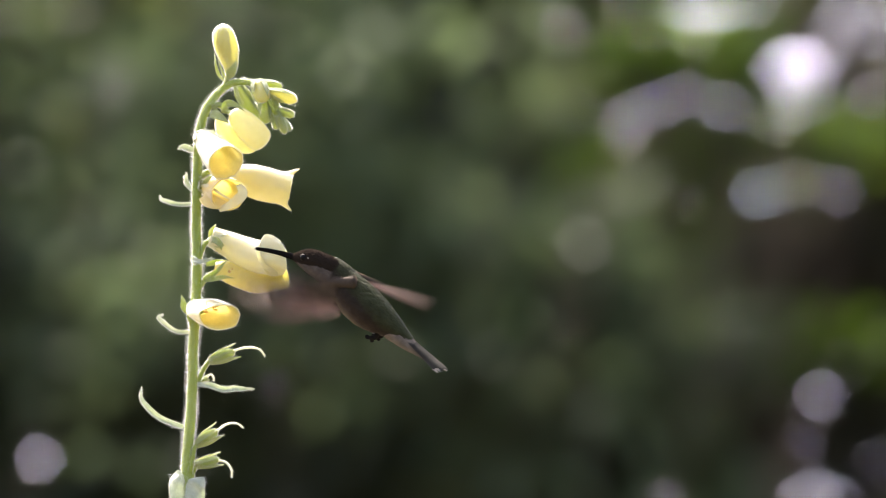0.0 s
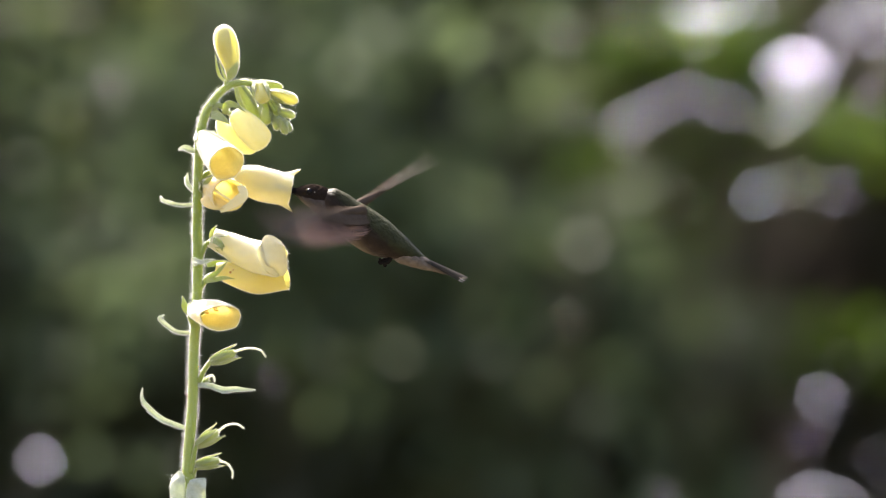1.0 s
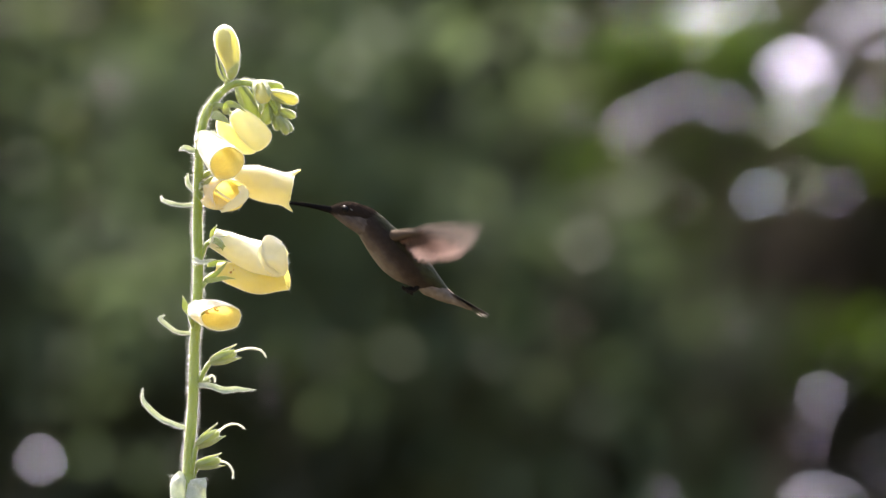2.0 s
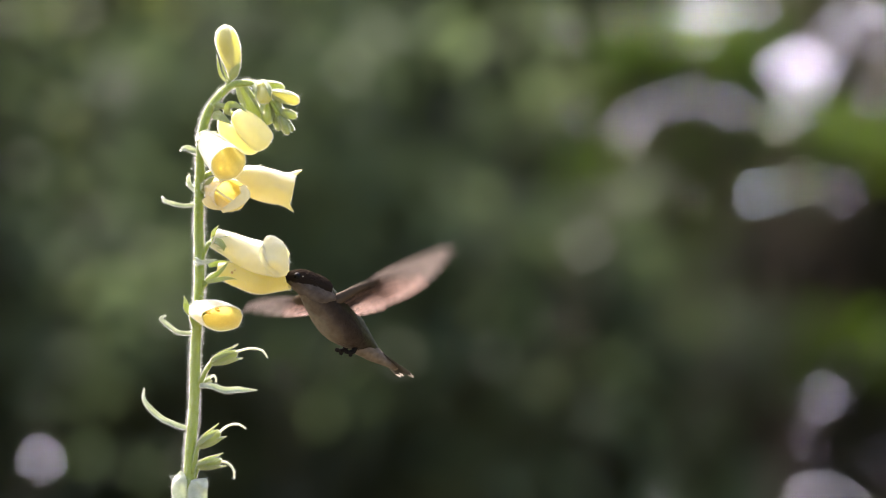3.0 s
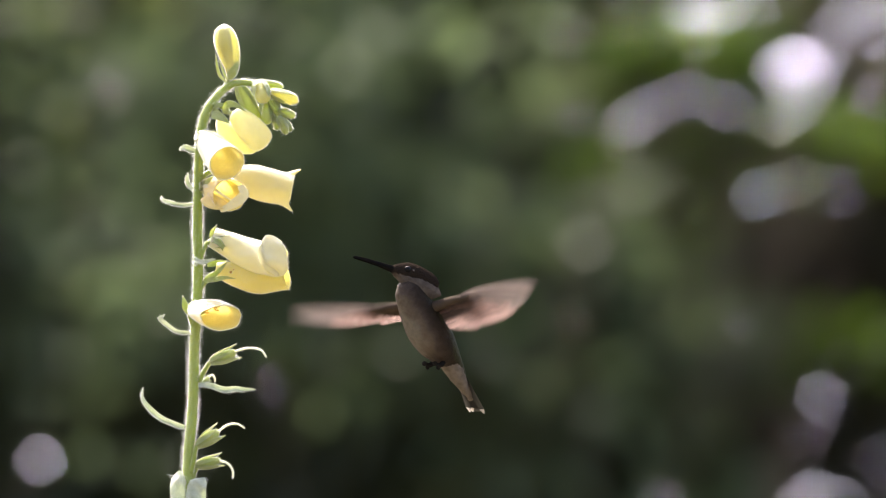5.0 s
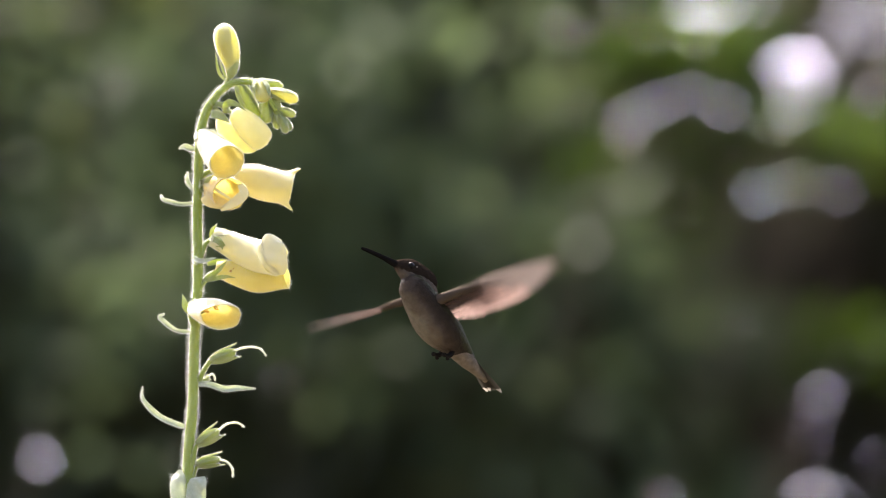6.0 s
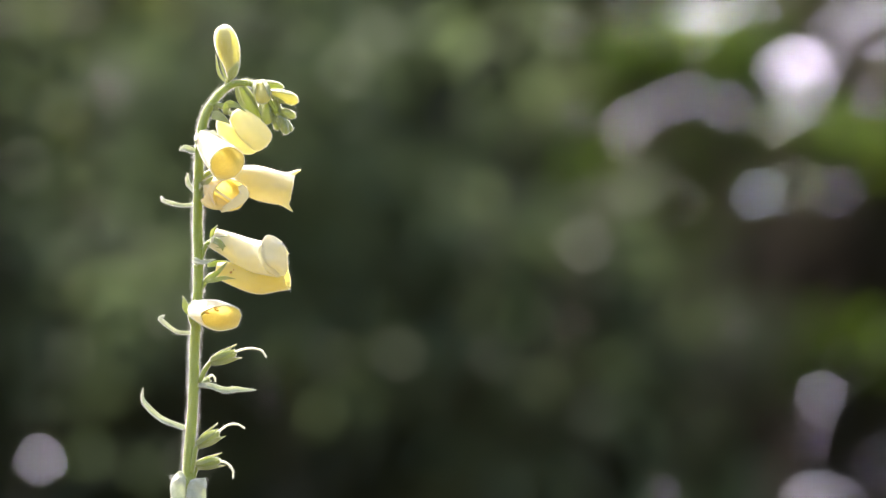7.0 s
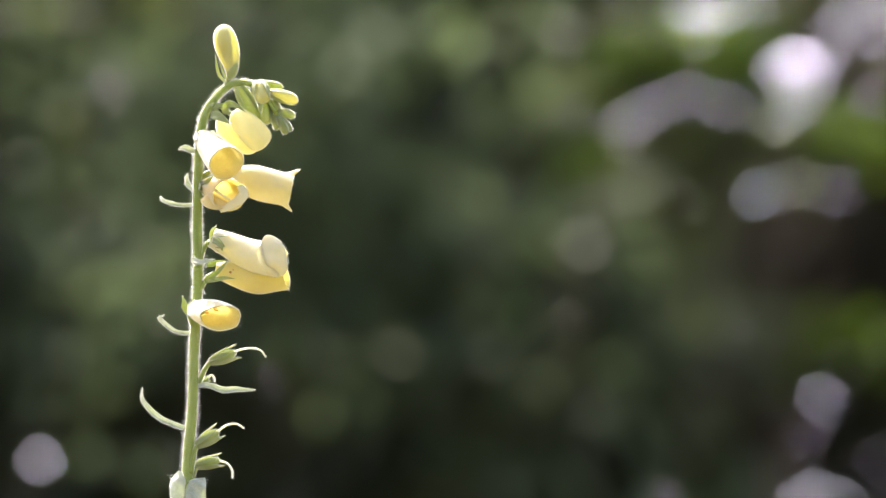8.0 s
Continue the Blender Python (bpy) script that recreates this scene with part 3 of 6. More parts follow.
# the bud cluster at the drooping end
for a, b, r, skin in ((((29.3, -1.0, 970.2)), ((31.4, -3.3, 961.2)), 4.0, BUD), (((20.7, 1.4, 968.8)), ((28.8, 1.9, 953.5)), 3.5, LIME), (((32.1, 0.5, 962.1)), ((32.1, 0.0, 952.4)), 3.2, LIME),
                      (((27.8, 1.4, 970.2)), ((39.5, 1.9, 968.3)), 1.9, LIME), (((34.5, -1.9, 965.9)), ((45.7, -3.3, 961.9)), 2.9, BUD), (((34.7, 0.0, 963.1)), ((37.8, 0.0, 955.5)), 2.4, GREEN),
                      (((38.1, -1.4, 958.3)), ((44.5, -2.4, 955.5)), 1.9, LIME), (((37.6, -2.4, 955.5)), ((40.9, -3.3, 948.1)), 2.0, LIME), (((35.9, 0.0, 955.9)), ((36.9, 0.5, 950.0)), 1.7, GREEN), (((39.3, -1.0, 954.5)), ((42.6, -1.4, 949.3)), 1.8, GREEN)):
    bud = new("flower_bud")
    bud.parent = foxglove
    tagged(bud, "small closed green-yellow bud")
    A, B = Vector(a), Vector(b)
    r *= 0.86
    part("corolla", tube(bmesh.new(), (A, (A + B) / 2 + Vector((0.3, 0, 0.3)), B), plump(r, 0.55, 0.6), 16, 16), skin, bud)
    d = (B - A).normalized()
    s, q = sides(d)
    for k in range(4):
        o = s * math.cos(k * 1.571 + 0.8) + q * math.sin(k * 1.571 + 0.8)
        n = (B - A).length * (0.85 if k % 2 else 0.6)
        sepal(bud, (A - d * 0.6 + o * r * 0.45, A + d * n * 0.35 + o * r * 0.98, A + d * n * 0.7 + o * r * 1.08, A + d * n + o * r * 1.12), r * 0.42, o)
    hairs("hairs", [(A + d * (B - A).length * random.random() + o, o) for o in [(s * math.cos(w) + q * math.sin(w)) * r for w in [random.uniform(0, 6.28) for _ in range(140)]]], 0.9, bud, 0.5, 0.022)

# open bells, from the top down
f = flower("cream bell turned outward, deep yellow inside")
pedicel(f, ((3.8, 0.0, 942.6), (3.3, -0.5, 945.5), (3.8, -1.4, 947.4)))
corolla(f, ((5.2, -1.0, 948.1), (8.1, -5.0, 944.3), (12.1, -11.0, 939.3), (15.9, -19.0, 935.2)), (2.6, 5.1, 6.6, 7.4), ((0, 0.6, 0.1), (90, 0.3, 0.5), (180, 0.4, 0.2), (270, 0.3, 0.3)), PETAL, THROAT, "cream outside, deep yellow inside", seed=3)
calyx(f, (3.6, -0.5, 947.6), (10.2, -12.0, 942.4), 6, 1.6)
part("sepal", blade(bmesh.new(), ((7.1, 2.0, 946.4), (9.3, 1.0, 947.8), (10.9, 0.0, 948.8), (11.7, 0.0, 949.7)), lambda u: 1.1 * (1 - u) + 0.1, 0.35, 8, 0.2), GREEN, f)

f = flower("pale yellow bell hanging sideways with curled lips")
pedicel(f, ((4.0, 0.0, 929.3), (8.8, 1.4, 932.6), (15.5, 2.4, 931.9), (20.2, 2.4, 930.7)))
corolla(f, ((19.0, 2.4, 931.2), (26.4, 2.8, 928.8), (35.0, 3.3, 926.4), (42.4, 3.8, 925.0)), (4.2, 6.7, 6.9, 6.0), ((0, 2.6, 3.0), (18, 0.2, 0.3), (60, 0.9, 0.0), (90, 0.5, 0.0), (120, 0.9, 0.0), (162, 0.2, 0.3), (180, 2.6, 3.2), (198, 0.2, 0.3), (270, 0.4, 0), (342, 0.2, 0.3)), CREAM, LEMON, "pale yellow bell with curled lips", hair=170, seed=5)
calyx(f, (16.9, 2.4, 931.7), (25.0, 1.9, 929.8), 5, 1.5)

f = flower("cream bell opening toward the light, yellow inside")
pedicel(f, ((3.8, 0.0, 922.8), (5.0, -0.7, 925.5), (6.9, -1.2, 927.4)))
corolla(f, ((6.7, 2.0, 926.9), (10.0, 0.0, 925.5), (13.8, -4.5, 923.8), (16.4, -10.0, 922.4)), (3.2, 5.6, 6.8, 6.6), ((0, 0.4, 0.5), (60, 0.8, 1.2), (90, 0.4, 1.6), (180, 0.3, 0.0), (270, 0.2, 0.4)), THROAT, THROAT, "deep yellow bell", hair=60, seed=7)
part("petal_lobe", blade(bmesh.new(), ((6.4, -6.5, 921.7), (8.8, -9.4, 920.0), (12.4, -11.4, 918.6), (16.4, -12.2, 917.9)), lambda u: 3.3 * math.sin(math.pi * (0.2 + 0.7 * u)), 0.3, 14, 0.35, wave=0.05), THROAT, f, "yellow lower lobe")
part("sepal", blade(bmesh.new(), ((5.7, -4.0, 926.4), (9.3, -9.0, 925.5), (13.6, -13.8, 922.4), (19.3, -14.8, 918.8)), lambda u: 0.62 * (1 - u ** 3) + 0.1, 0.35, 10, 0.2), PETAL, f, "thin pale sepal")
part("lip", blade(bmesh.new(), ((21.4, -12.5, 926.2), (23.1, -14.6, 922.1), (19.3, -14.4, 918.6), (13.3, -11.5, 915.5)), lambda u: 2.2 * math.sin(math.pi * (0.16 + 0.72 * u)), 0.35, 16, 0.3, wave=0.10), PETAL, f, "white curled lip")
sepal(f, ((5.9, -4.0, 926.4), (7.4, -6.5, 927.8), (9.0, -7.5, 929.3), (10.9, -8.0, 930.5)), 0.9)
calyx(f, (5.2, 1.0, 926.9), (10.2, -9.5, 924.5), 6, 1.5)

f = flower("pale cream bell with a large rolled lip")
pedicel(f, ((4.5, 0.0, 895.0), (5.5, 0.0, 898.8), (7.1, 0.0, 901.9), (10.0, 0.0, 904.0)), 1.0)
corolla(f, ((9.5, 0.0, 904.8), (16.7, 0.4, 901.7), (25.0, -1.5, 897.6), (32.1, -5.5, 895.7), (35.5, -9.0, 895.2)), (4.0, 5.2, 6.6, 6.7, 6.2), ((0, 2.2, 0.8), (45, 0.8, 0.4), (90, 1.2, 0.9), (140, 1.6, 0.9), (180, 2.2, 1.0), (230, 0.8, 0.8), (300, 0.4, 0.6)), PETAL, CREAM, "pale cream bell", hair=170, crinkle=0.5, seed=9)
part("rolled_lip", blade(bmesh.new(), ((35.7, -8.0, 904.8), (35.0, -14.5, 901.0), (36.4, -16.5, 896.0), (38.1, -14.0, 891.7), (38.8, -10.0, 888.1)), lambda u: 5.0 * math.sin(math.pi * (0.24 + 0.68 * u)) ** 0.8, 0.35, 22, -0.25, wave=0.16), PETAL, f, "large rolled cream lip with a creased face")
part("lip_fold", blade(bmesh.new(), ((31.2, -11.5, 901.7), (30.0, -14.0, 898.3), (31.4, -15.0, 894.0), (34.5, -13.5, 890.5), (37.8, -11.5, 888.3)), lambda u: 1.5 * math.sin(math.pi * (0.1 + 0.8 * u)), 0.35, 18, 0.5, wave=0.1), PETAL, f, "turned-back edge of the lip")
calyx(f, (10.0, 0.0, 904.3), (19.8, -1.0, 901.0), 6.5, 2.2)
for pts, w in ((((8.8, -2.0, 903.6), (11.7, -5.4, 903.1), (13.6, -6.4, 901.0), (14.0, -6.0, 898.8)), 1.5), (((9.0, 0.0, 904.0), (9.3, -0.5, 906.4), (10.2, -0.5, 908.3), (11.7, 0.0, 910.2)), 0.85), (((12.6, 1.0, 906.9), (14.5, 0.5, 907.1), (16.2, 0.0, 906.9), (17.6, 0.0, 906.7)), 0.8)):
    sepal(f, pts, w)

f = flower("yellow bell hanging under a cream one, brown-flecked")
pedicel(f, ((4.3, 0.0, 883.1), (6.4, 0.0, 886.0), (8.1, 0.0, 888.3), (10.7, 0.0, 889.8)), 1.0)
corolla(f, ((10.9, 1.0, 891.4), (18.3, 1.2, 889.8), (27.8, 1.4, 887.4), (35.0, 1.4, 887.4), (39.3, 1.0, 888.1)), (2.8, 4.9, 6.0, 5.4, 4.6), ((0, 1.6, 0.9), (90, 2.4, 0.2), (180, 1.0, 0.3), (270, 1.0, 0.2)), LEMON, CREAM, "yellow bell", hair=120, crinkle=0.4, seed=11)
for spot, r in (((17.4, -4.7, 890.0), 0.6), ((18.6, -4.9, 891.0), 0.35), ((24.3, -5.7, 886.7), 0.2)):
    bm = bmesh.new()
    bmesh.ops.create_uvsphere(bm, u_segments=10, v_segments=6, radius=r * 0.001, matrix=Matrix.Translation(Vector(spot) * 0.001))
    part("fleck", bm, FLECK, f, "small brown fleck")
for pts, w in ((((6.4, -1.4, 886.7), (10.2, -4.0, 888.6), (13.6, -5.0, 891.7), (16.2, -5.0, 894.8)), 1.0), (((6.9, -1.4, 886.2), (11.2, -4.6, 886.9), (15.5, -5.6, 887.6), (19.5, -5.4, 887.1)), 1.0), (((7.4, 1.0, 893.1), (10.7, 1.9, 894.0), (14.0, 2.4, 894.5), (16.4, 1.9, 895.0)), 1.25)):
    sepal(f, pts, w)

f = flower("cream bell facing outward, orange marks in its yellow throat")
pedicel(f, ((3.3, 0.0, 864.5), (1.4, -1.0, 868.1), (0.2, -1.4, 872.2), (1.2, -1.9, 874.8)), 1.0)
corolla(f, ((3.6, 0.0, 874.1), (6.2, -4.5, 873.6), (9.5, -9.5, 872.6), (12.9, -15.5, 871.4)), (4.8, 7.5, 8.9, 9.0), ((0, 1.4, 1.4), (45, 2.2, 1.2), (90, 1.2, 0.8), (140, 3.6, -0.6), (180, 4.6, -1.4), (220, 3.6, -0.6), (270, 0.2, 0.2), (315, 0.6, 0.8)), PETAL, THROAT, "cream outside, orange-marked yellow throat", squash=0.62, crinkle=0.4, hair=130, seed=13)
for x, y, z in ((7.9, -15.0, 873.3), (11.9, -15.5, 874.3)):
    st = bmesh.new()
    tube(st, ((x - 3.0, y + 8.0, z + 0.3), (x - 1.2, y + 3.0, z + 0.9), (x, y, z)), lambda u: 0.35, 8, 8)
    ring = [(x + 1.15 * math.cos(a), y - 0.4, z + 0.95 * math.sin(a)) for a in [0.4 + 0.5 * k for k in range(11)]]
    tube(st, ring, lambda u: 0.34, 22, 8)
    part("stamen", st, SPOT, f, "small curled orange stamen")
calyx(f, (1.4, -1.2, 875.0), (5.9, -10.9, 874.1), 6, 1.8)
sepal(f, ((-0.2, -1.9, 872.6), (-1.7, -2.9, 875.2), (-2.1, -2.9, 877.6), (-2.9, -2.4, 880.2)), 1.4)

# bracts on the stem
for pts, w in ((((-2.1, 0.0, 824.6), (-6.4, -1.5, 826.0), (-12.4, -2.8, 828.6), (-17.4, -3.6, 833.1), (-19.8, -3.8, 836.9), (-19.5, -3.3, 841.5)), 1.4), (((4.0, -1.0, 842.6), (8.8, -3.0, 842.2), (14.5, -4.4, 840.3), (19.8, -5.2, 840.7), (23.1, -5.4, 840.5), (28.1, -5.2, 840.5)), 1.5),
               (((1.2, 0.0, 864.5), (-5.5, -1.9, 865.0), (-10.2, -2.9, 868.3), (-12.6, -2.9, 870.7), (-10.2, -2.9, 872.2)), 1.05), (((2.1, 0.0, 918.8), (-3.6, -1.4, 918.3), (-8.3, -2.4, 919.3), (-11.4, -2.4, 920.5), (-11.9, -2.4, 922.4)), 0.95),
               (((2.6, 0.0, 941.2), (0.2, -1.4, 941.6), (-2.1, -1.9, 942.6), (-4.5, -1.9, 941.6)), 1.5), (((2.6, 0.5, 924.0), (-0.2, 1.4, 926.4), (-1.2, 1.4, 929.3), (-0.7, 1.0, 932.1)), 1.1), (((3.6, -1.4, 893.1), (2.1, -3.8, 895.0), (5.0, -6.2, 894.0), (11.2, -6.7, 895.5)), 1.3),
               (((5.0, 0.0, 948.3), (7.4, -1.0, 947.8), (9.3, -1.4, 948.8), (10.7, -1.4, 949.7)), 1.0)):
    ob = part("bract", blade(bmesh.new(), pts, lambda u, w=w: 0.68 * w * (0.45 + 0.75 * math.sin(math.pi * min(1, 0.12 + u * 0.72))) * (1 - u ** 4) + 0.15, 0.3, 24, 0.75, Vector((0.15, -1, 0.15)), wave=0.18), BRACT, foxglove, "narrow curled hairy bract")
    hs = []
    for k in range(260):
        u = random.uniform(0.05, 0.97)
        a, q = sides(along(pts, min(1, u + 0.02)) - along(pts, max(0, u - 0.02)), Vector((0.15, -1, 0.15)))
        sgn = random.choice((-1, 1))
        hs.append((along(pts, u) + q * sgn * w * 0.68 * (1 - u ** 4), q * sgn + a * 0.3))
    hairs("hairs", hs, 0.9, ob, 0.4, 0.022)
    fuzz_on(ob, 30.0, 0.6, [ob])

# seed capsules left where flowers have dropped
for stalk, body, curl, r in (
        (((4.0, 0.0, 843.6), (5.9, -0.5, 847.9), (7.9, -0.7, 851.2), (10.2, -1.0, 853.4)), ((9.3, -1.0, 852.6), (14.5, -1.4, 854.5), (19.8, -1.7, 856.4)), ((18.3, -1.7, 856.4), (24.5, -1.9, 858.1), (29.8, -1.9, 857.4), (32.4, -1.9, 854.3)), 2.2),
        (((0.7, -1.4, 805.5), (1.9, -1.9, 811.7), (2.6, -1.9, 815.5), (4.5, -1.9, 818.4)), ((3.6, -1.9, 817.4), (8.3, -2.1, 820.3), (12.6, -2.1, 823.1)), ((11.7, -2.1, 822.6), (15.9, -2.1, 825.7), (20.2, -2.1, 826.2), (23.3, -2.1, 824.3)), 2.3),
        (((1.2, 1.0, 802.7), (2.1, 1.0, 806.0), (3.1, 0.7, 807.9)), ((2.6, 0.7, 808.8), (7.9, 0.0, 809.8), (13.1, -0.5, 811.0)), ((10.7, -0.5, 810.8), (15.5, -0.7, 810.0), (18.1, -0.7, 806.9), (18.3, -0.7, 803.4)), 2.0),
        (((4.0, 1.9, 842.2), (5.5, 2.4, 844.1), (6.9, 2.9, 845.0)), ((5.9, 2.9, 844.1), (7.4, 3.1, 845.0), (8.3, 3.1, 845.5)), ((7.4, 3.1, 845.5), (9.3, 3.1, 846.9), (10.5, 3.1, 845.7), (10.7, 3.1, 844.1)), 0.9)):
    cap = new("seed_capsule")
    cap.parent = foxglove
    tagged(cap, "green seed capsule with a curved pale style")
    pedicel(cap, stalk, 0.95)
    part("ovary", tube(bmesh.new(), body, plump(r, 0.55, 0.5), 14, 14), GREEN, cap)
    part("style", tube(bmesh.new(), curl, lambda u: 0.46 - 0.12 * u, 20, 8), STYLE, cap, "thin curved pale style")
    A, B = Vector(body[0]), Vector(body[-1])
    d = (B - A).normalized()
    s, q = sides(d)
    for k in range(5):
        o = s * math.cos(k * 1.257 + 0.9) + q * math.sin(k * 1.257 + 0.9)
        n = (B - A).length
        sepal(cap, (A - d * 0.5 + o * r * 0.5, A + d * n * 0.4 + o * r * 1.08, A + d * n * 0.8 + o * r * 1.25, A + d * n * (1.0 + 0.12 * (k % 2)) + o * r * 1.5), r * 0.55, o)
    hairs("hairs", [(A + d * (B - A).length * random.random() + o, o) for o in [(s * math.cos(w) + q * math.sin(w)) * r * 1.1 for w in [random.uniform(0, 6.28) for _ in range(150)]]], 0.9, cap, 0.5, 0.022)

# the leaf that clasps the stem, in two creased halves
for pts, w in ((((-4.0, -4.0, 789.6), (-4.3, -4.6, 794.3), (-4.8, -4.2, 799.8), (-4.3, -3.0, 803.1), (-6.2, -2.0, 804.8)), 3.4), (((2.6, -4.6, 789.6), (2.9, -5.6, 794.3), (3.1, -5.4, 798.9), (3.6, -4.4, 801.7), (3.3, -2.6, 803.6)), 4.2)):
    leaf = part("stem_leaf", blade(bmesh.new(), pts, lambda u, w=w: w * (1 - 0.25 * u ** 3), 0.5, 18, -0.35, wave=0.22), BRACT, foxglove, "hairy grey-green leaf clasping the stem")
    hairs("hairs", [(along(pts, u) + Vector((x, -0.4, 0)), Vector((x * 0.3, -0.4, 0.6))) for u, x in [(random.uniform(0.3, 1), random.uniform(-w, w)) for _ in range(360)]], 1.0, leaf, 0.5, 0.022)
    fuzz_on(leaf, 18.0, 0.6, [leaf])

for ob in list(foxglove.children):
    if ob.type == "EMPTY":
        fuzz_on(ob)

# ---- the hummingbird; its own space has x forward, y to its left, z to its back ----
def plumage(name, through_share):
    m, t, n, l = nodes_of(name)
    co = n.new("ShaderNodeTexCoord")
    sep = n.new("ShaderNodeSeparateXYZ")
    l.new(co.outputs["Object"], sep.inputs[0])
    nz = n.new("ShaderNodeTexNoise")
    nz.inputs["Scale"].default_value = 220
    l.new(co.outputs["Object"], nz.inputs["Vector"])
    add = n.new("ShaderNodeMath")
    add.operation = "MULTIPLY_ADD"
    add.inputs[1].default_value = 0.005
    l.new(nz.outputs["Fac"], add.inputs[0])
    lean = n.new("ShaderNodeMath")
    lean.operation = "MULTIPLY_ADD"
    lean.inputs[1].default_value = -0.17
    l.new(sep.outputs["X"], lean.inputs[0])
    l.new(sep.outputs["Z"], lean.inputs[2])
    l.new(lean.outputs[0], add.inputs[2])
    mr = n.new("ShaderNodeMapRange")
    mr.inputs["From Min"].default_value, mr.inputs["From Max"].default_value = -0.0072, 0.0105
    l.new(add.outputs[0], mr.inputs["Value"])
    r = n.new("ShaderNodeValToRGB")
    for p, c in ((0.02, (0.185, 0.155, 0.115)), (0.13, (0.118, 0.090, 0.066)), (0.25, (0.064, 0.047, 0.036)), (0.38, (0.037, 0.026, 0.019)), (0.58, (0.028, 0.021, 0.014)), (0.74, (0.034, 0.034, 0.015)), (0.92, (0.042, 0.045, 0.019))):
        e = r.color_ramp.elements.new(p)
        e.color = (*c, 1)
    r.color_ramp.elements.remove(r.color_ramp.elements[0])
    r.color_ramp.elements.remove(r.color_ramp.elements[-1])
    l.new(mr.outputs[0], r.inputs[0])
    vor = n.new("ShaderNodeTexVoronoi")
    vor.inputs["Scale"].default_value = 620
    l.new(co.outputs["Object"], vor.inputs["Vector"])
    bmp = n.new("ShaderNodeBump")
    bmp.inputs["Strength"].default_value, bmp.inputs["Distance"].default_value = 0.25, 0.0004
    l.new(vor.outputs["Distance"], bmp.inputs["Height"])
    p, out = n.new("ShaderNodeBsdfPrincipled"), n.new("ShaderNodeOutputMaterial")
    p.inputs["Roughness"].default_value = 0.5
    p.inputs["Specular IOR Level"].default_value = 0.06
    mott = n.new("ShaderNodeTexNoise")
    mott.inputs["Scale"].default_value, mott.inputs["Detail"].default_value = 420, 5.0
    l.new(co.outputs["Object"], mott.inputs["Vector"])
    shade = n.new("ShaderNodeMapRange")
    shade.inputs["From Min"].default_value, shade.inputs["From Max"].default_value = 0.32, 0.68
    shade.inputs["To Min"].default_value, shade.inputs["To Max"].default_value = 0.84, 1.10
    l.new(mott.outputs["Fac"], shade.inputs["Value"])
    hsv = n.new("ShaderNodeHueSaturation")
    l.new(shade.outputs[0], hsv.inputs["Value"])
    l.new(r.outputs[0], hsv.inputs["Color"])
    l.new(hsv.outputs[0], p.inputs["Base Color"])
    l.new(bmp.outputs[0], p.inputs["Normal"])
    thin, mixed = n.new("ShaderNodeBsdfTranslucent"), n.new("ShaderNodeMixShader")
    mixed.inputs[0].default_value = through_share
    l.new(hsv.outputs[0], thin.inputs["Color"])
    l.new(p.outputs[0], mixed.inputs[1])
    l.new(thin.outputs[0], mixed.inputs[2])
    l.new(mixed.outputs[0], out.inputs["Surface"])
    return m


PLUMAGE = plumage("plumage", 0.0)
CONTOUR = plumage("contour_feather", 0.35)
def head_feathers():
    m, t, n, l = nodes_of("head_feathers")
    co = n.new("ShaderNodeTexCoord")
    sep = n.new("ShaderNodeSeparateXYZ")
    l.new(co.outputs["Object"], sep.inputs[0])
    nz = n.new("ShaderNodeTexNoise")
    nz.inputs["Scale"].default_value = 700
    l.new(co.outputs["Object"], nz.inputs["Vector"])
    add = n.new("ShaderNodeMath")
    add.operation = "MULTIPLY_ADD"
    add.inputs[1].default_value = 0.0022
    l.new(nz.outputs["Fac"], add.inputs[0])
    lean = n.new("ShaderNodeMath")
    lean.operation = "MULTIPLY_ADD"
    lean.inputs[1].default_value = -0.10
    l.new(sep.outputs["X"], lean.inputs[0])
    l.new(sep.outputs["Z"], lean.inputs[2])
    l.new(lean.outputs[0], add.inputs[2])
    mr = n.new("ShaderNodeMapRange")
    mr.inputs["From Min"].default_value, mr.inputs["From Max"].default_value = -0.0052, -0.0006
    l.new(add.outputs[0], mr.inputs["Value"])
    r = n.new("ShaderNodeValToRGB")
    r.color_ramp.elements[0].position, r.color_ramp.elements[0].color = 0.15, (0.105, 0.079, 0.063, 1)
    r.color_ramp.elements[1].position, r.color_ramp.elements[1].color = 0.75, (0.017, 0.0125, 0.0095, 1)
    l.new(mr.outputs[0], r.inputs[0])
    bmp = n.new("ShaderNodeBump")
    bmp.inputs["Strength"].default_value, bmp.inputs["Distance"].default_value = 0.5, 0.0004
    l.new(nz.outputs["Fac"], bmp.inputs["Height"])
    p, out = n.new("ShaderNodeBsdfPrincipled"), n.new("ShaderNodeOutputMaterial")
    p.inputs["Roughness"].default_value = 0.7
    p.inputs["Specular IOR Level"].default_value = 0.0
    l.new(r.outputs[0], p.inputs["Base Color"])
    l.new(bmp.outputs[0], p.inputs["Normal"])
    l.new(p.outputs[0], out.inputs["Surface"])
    return m


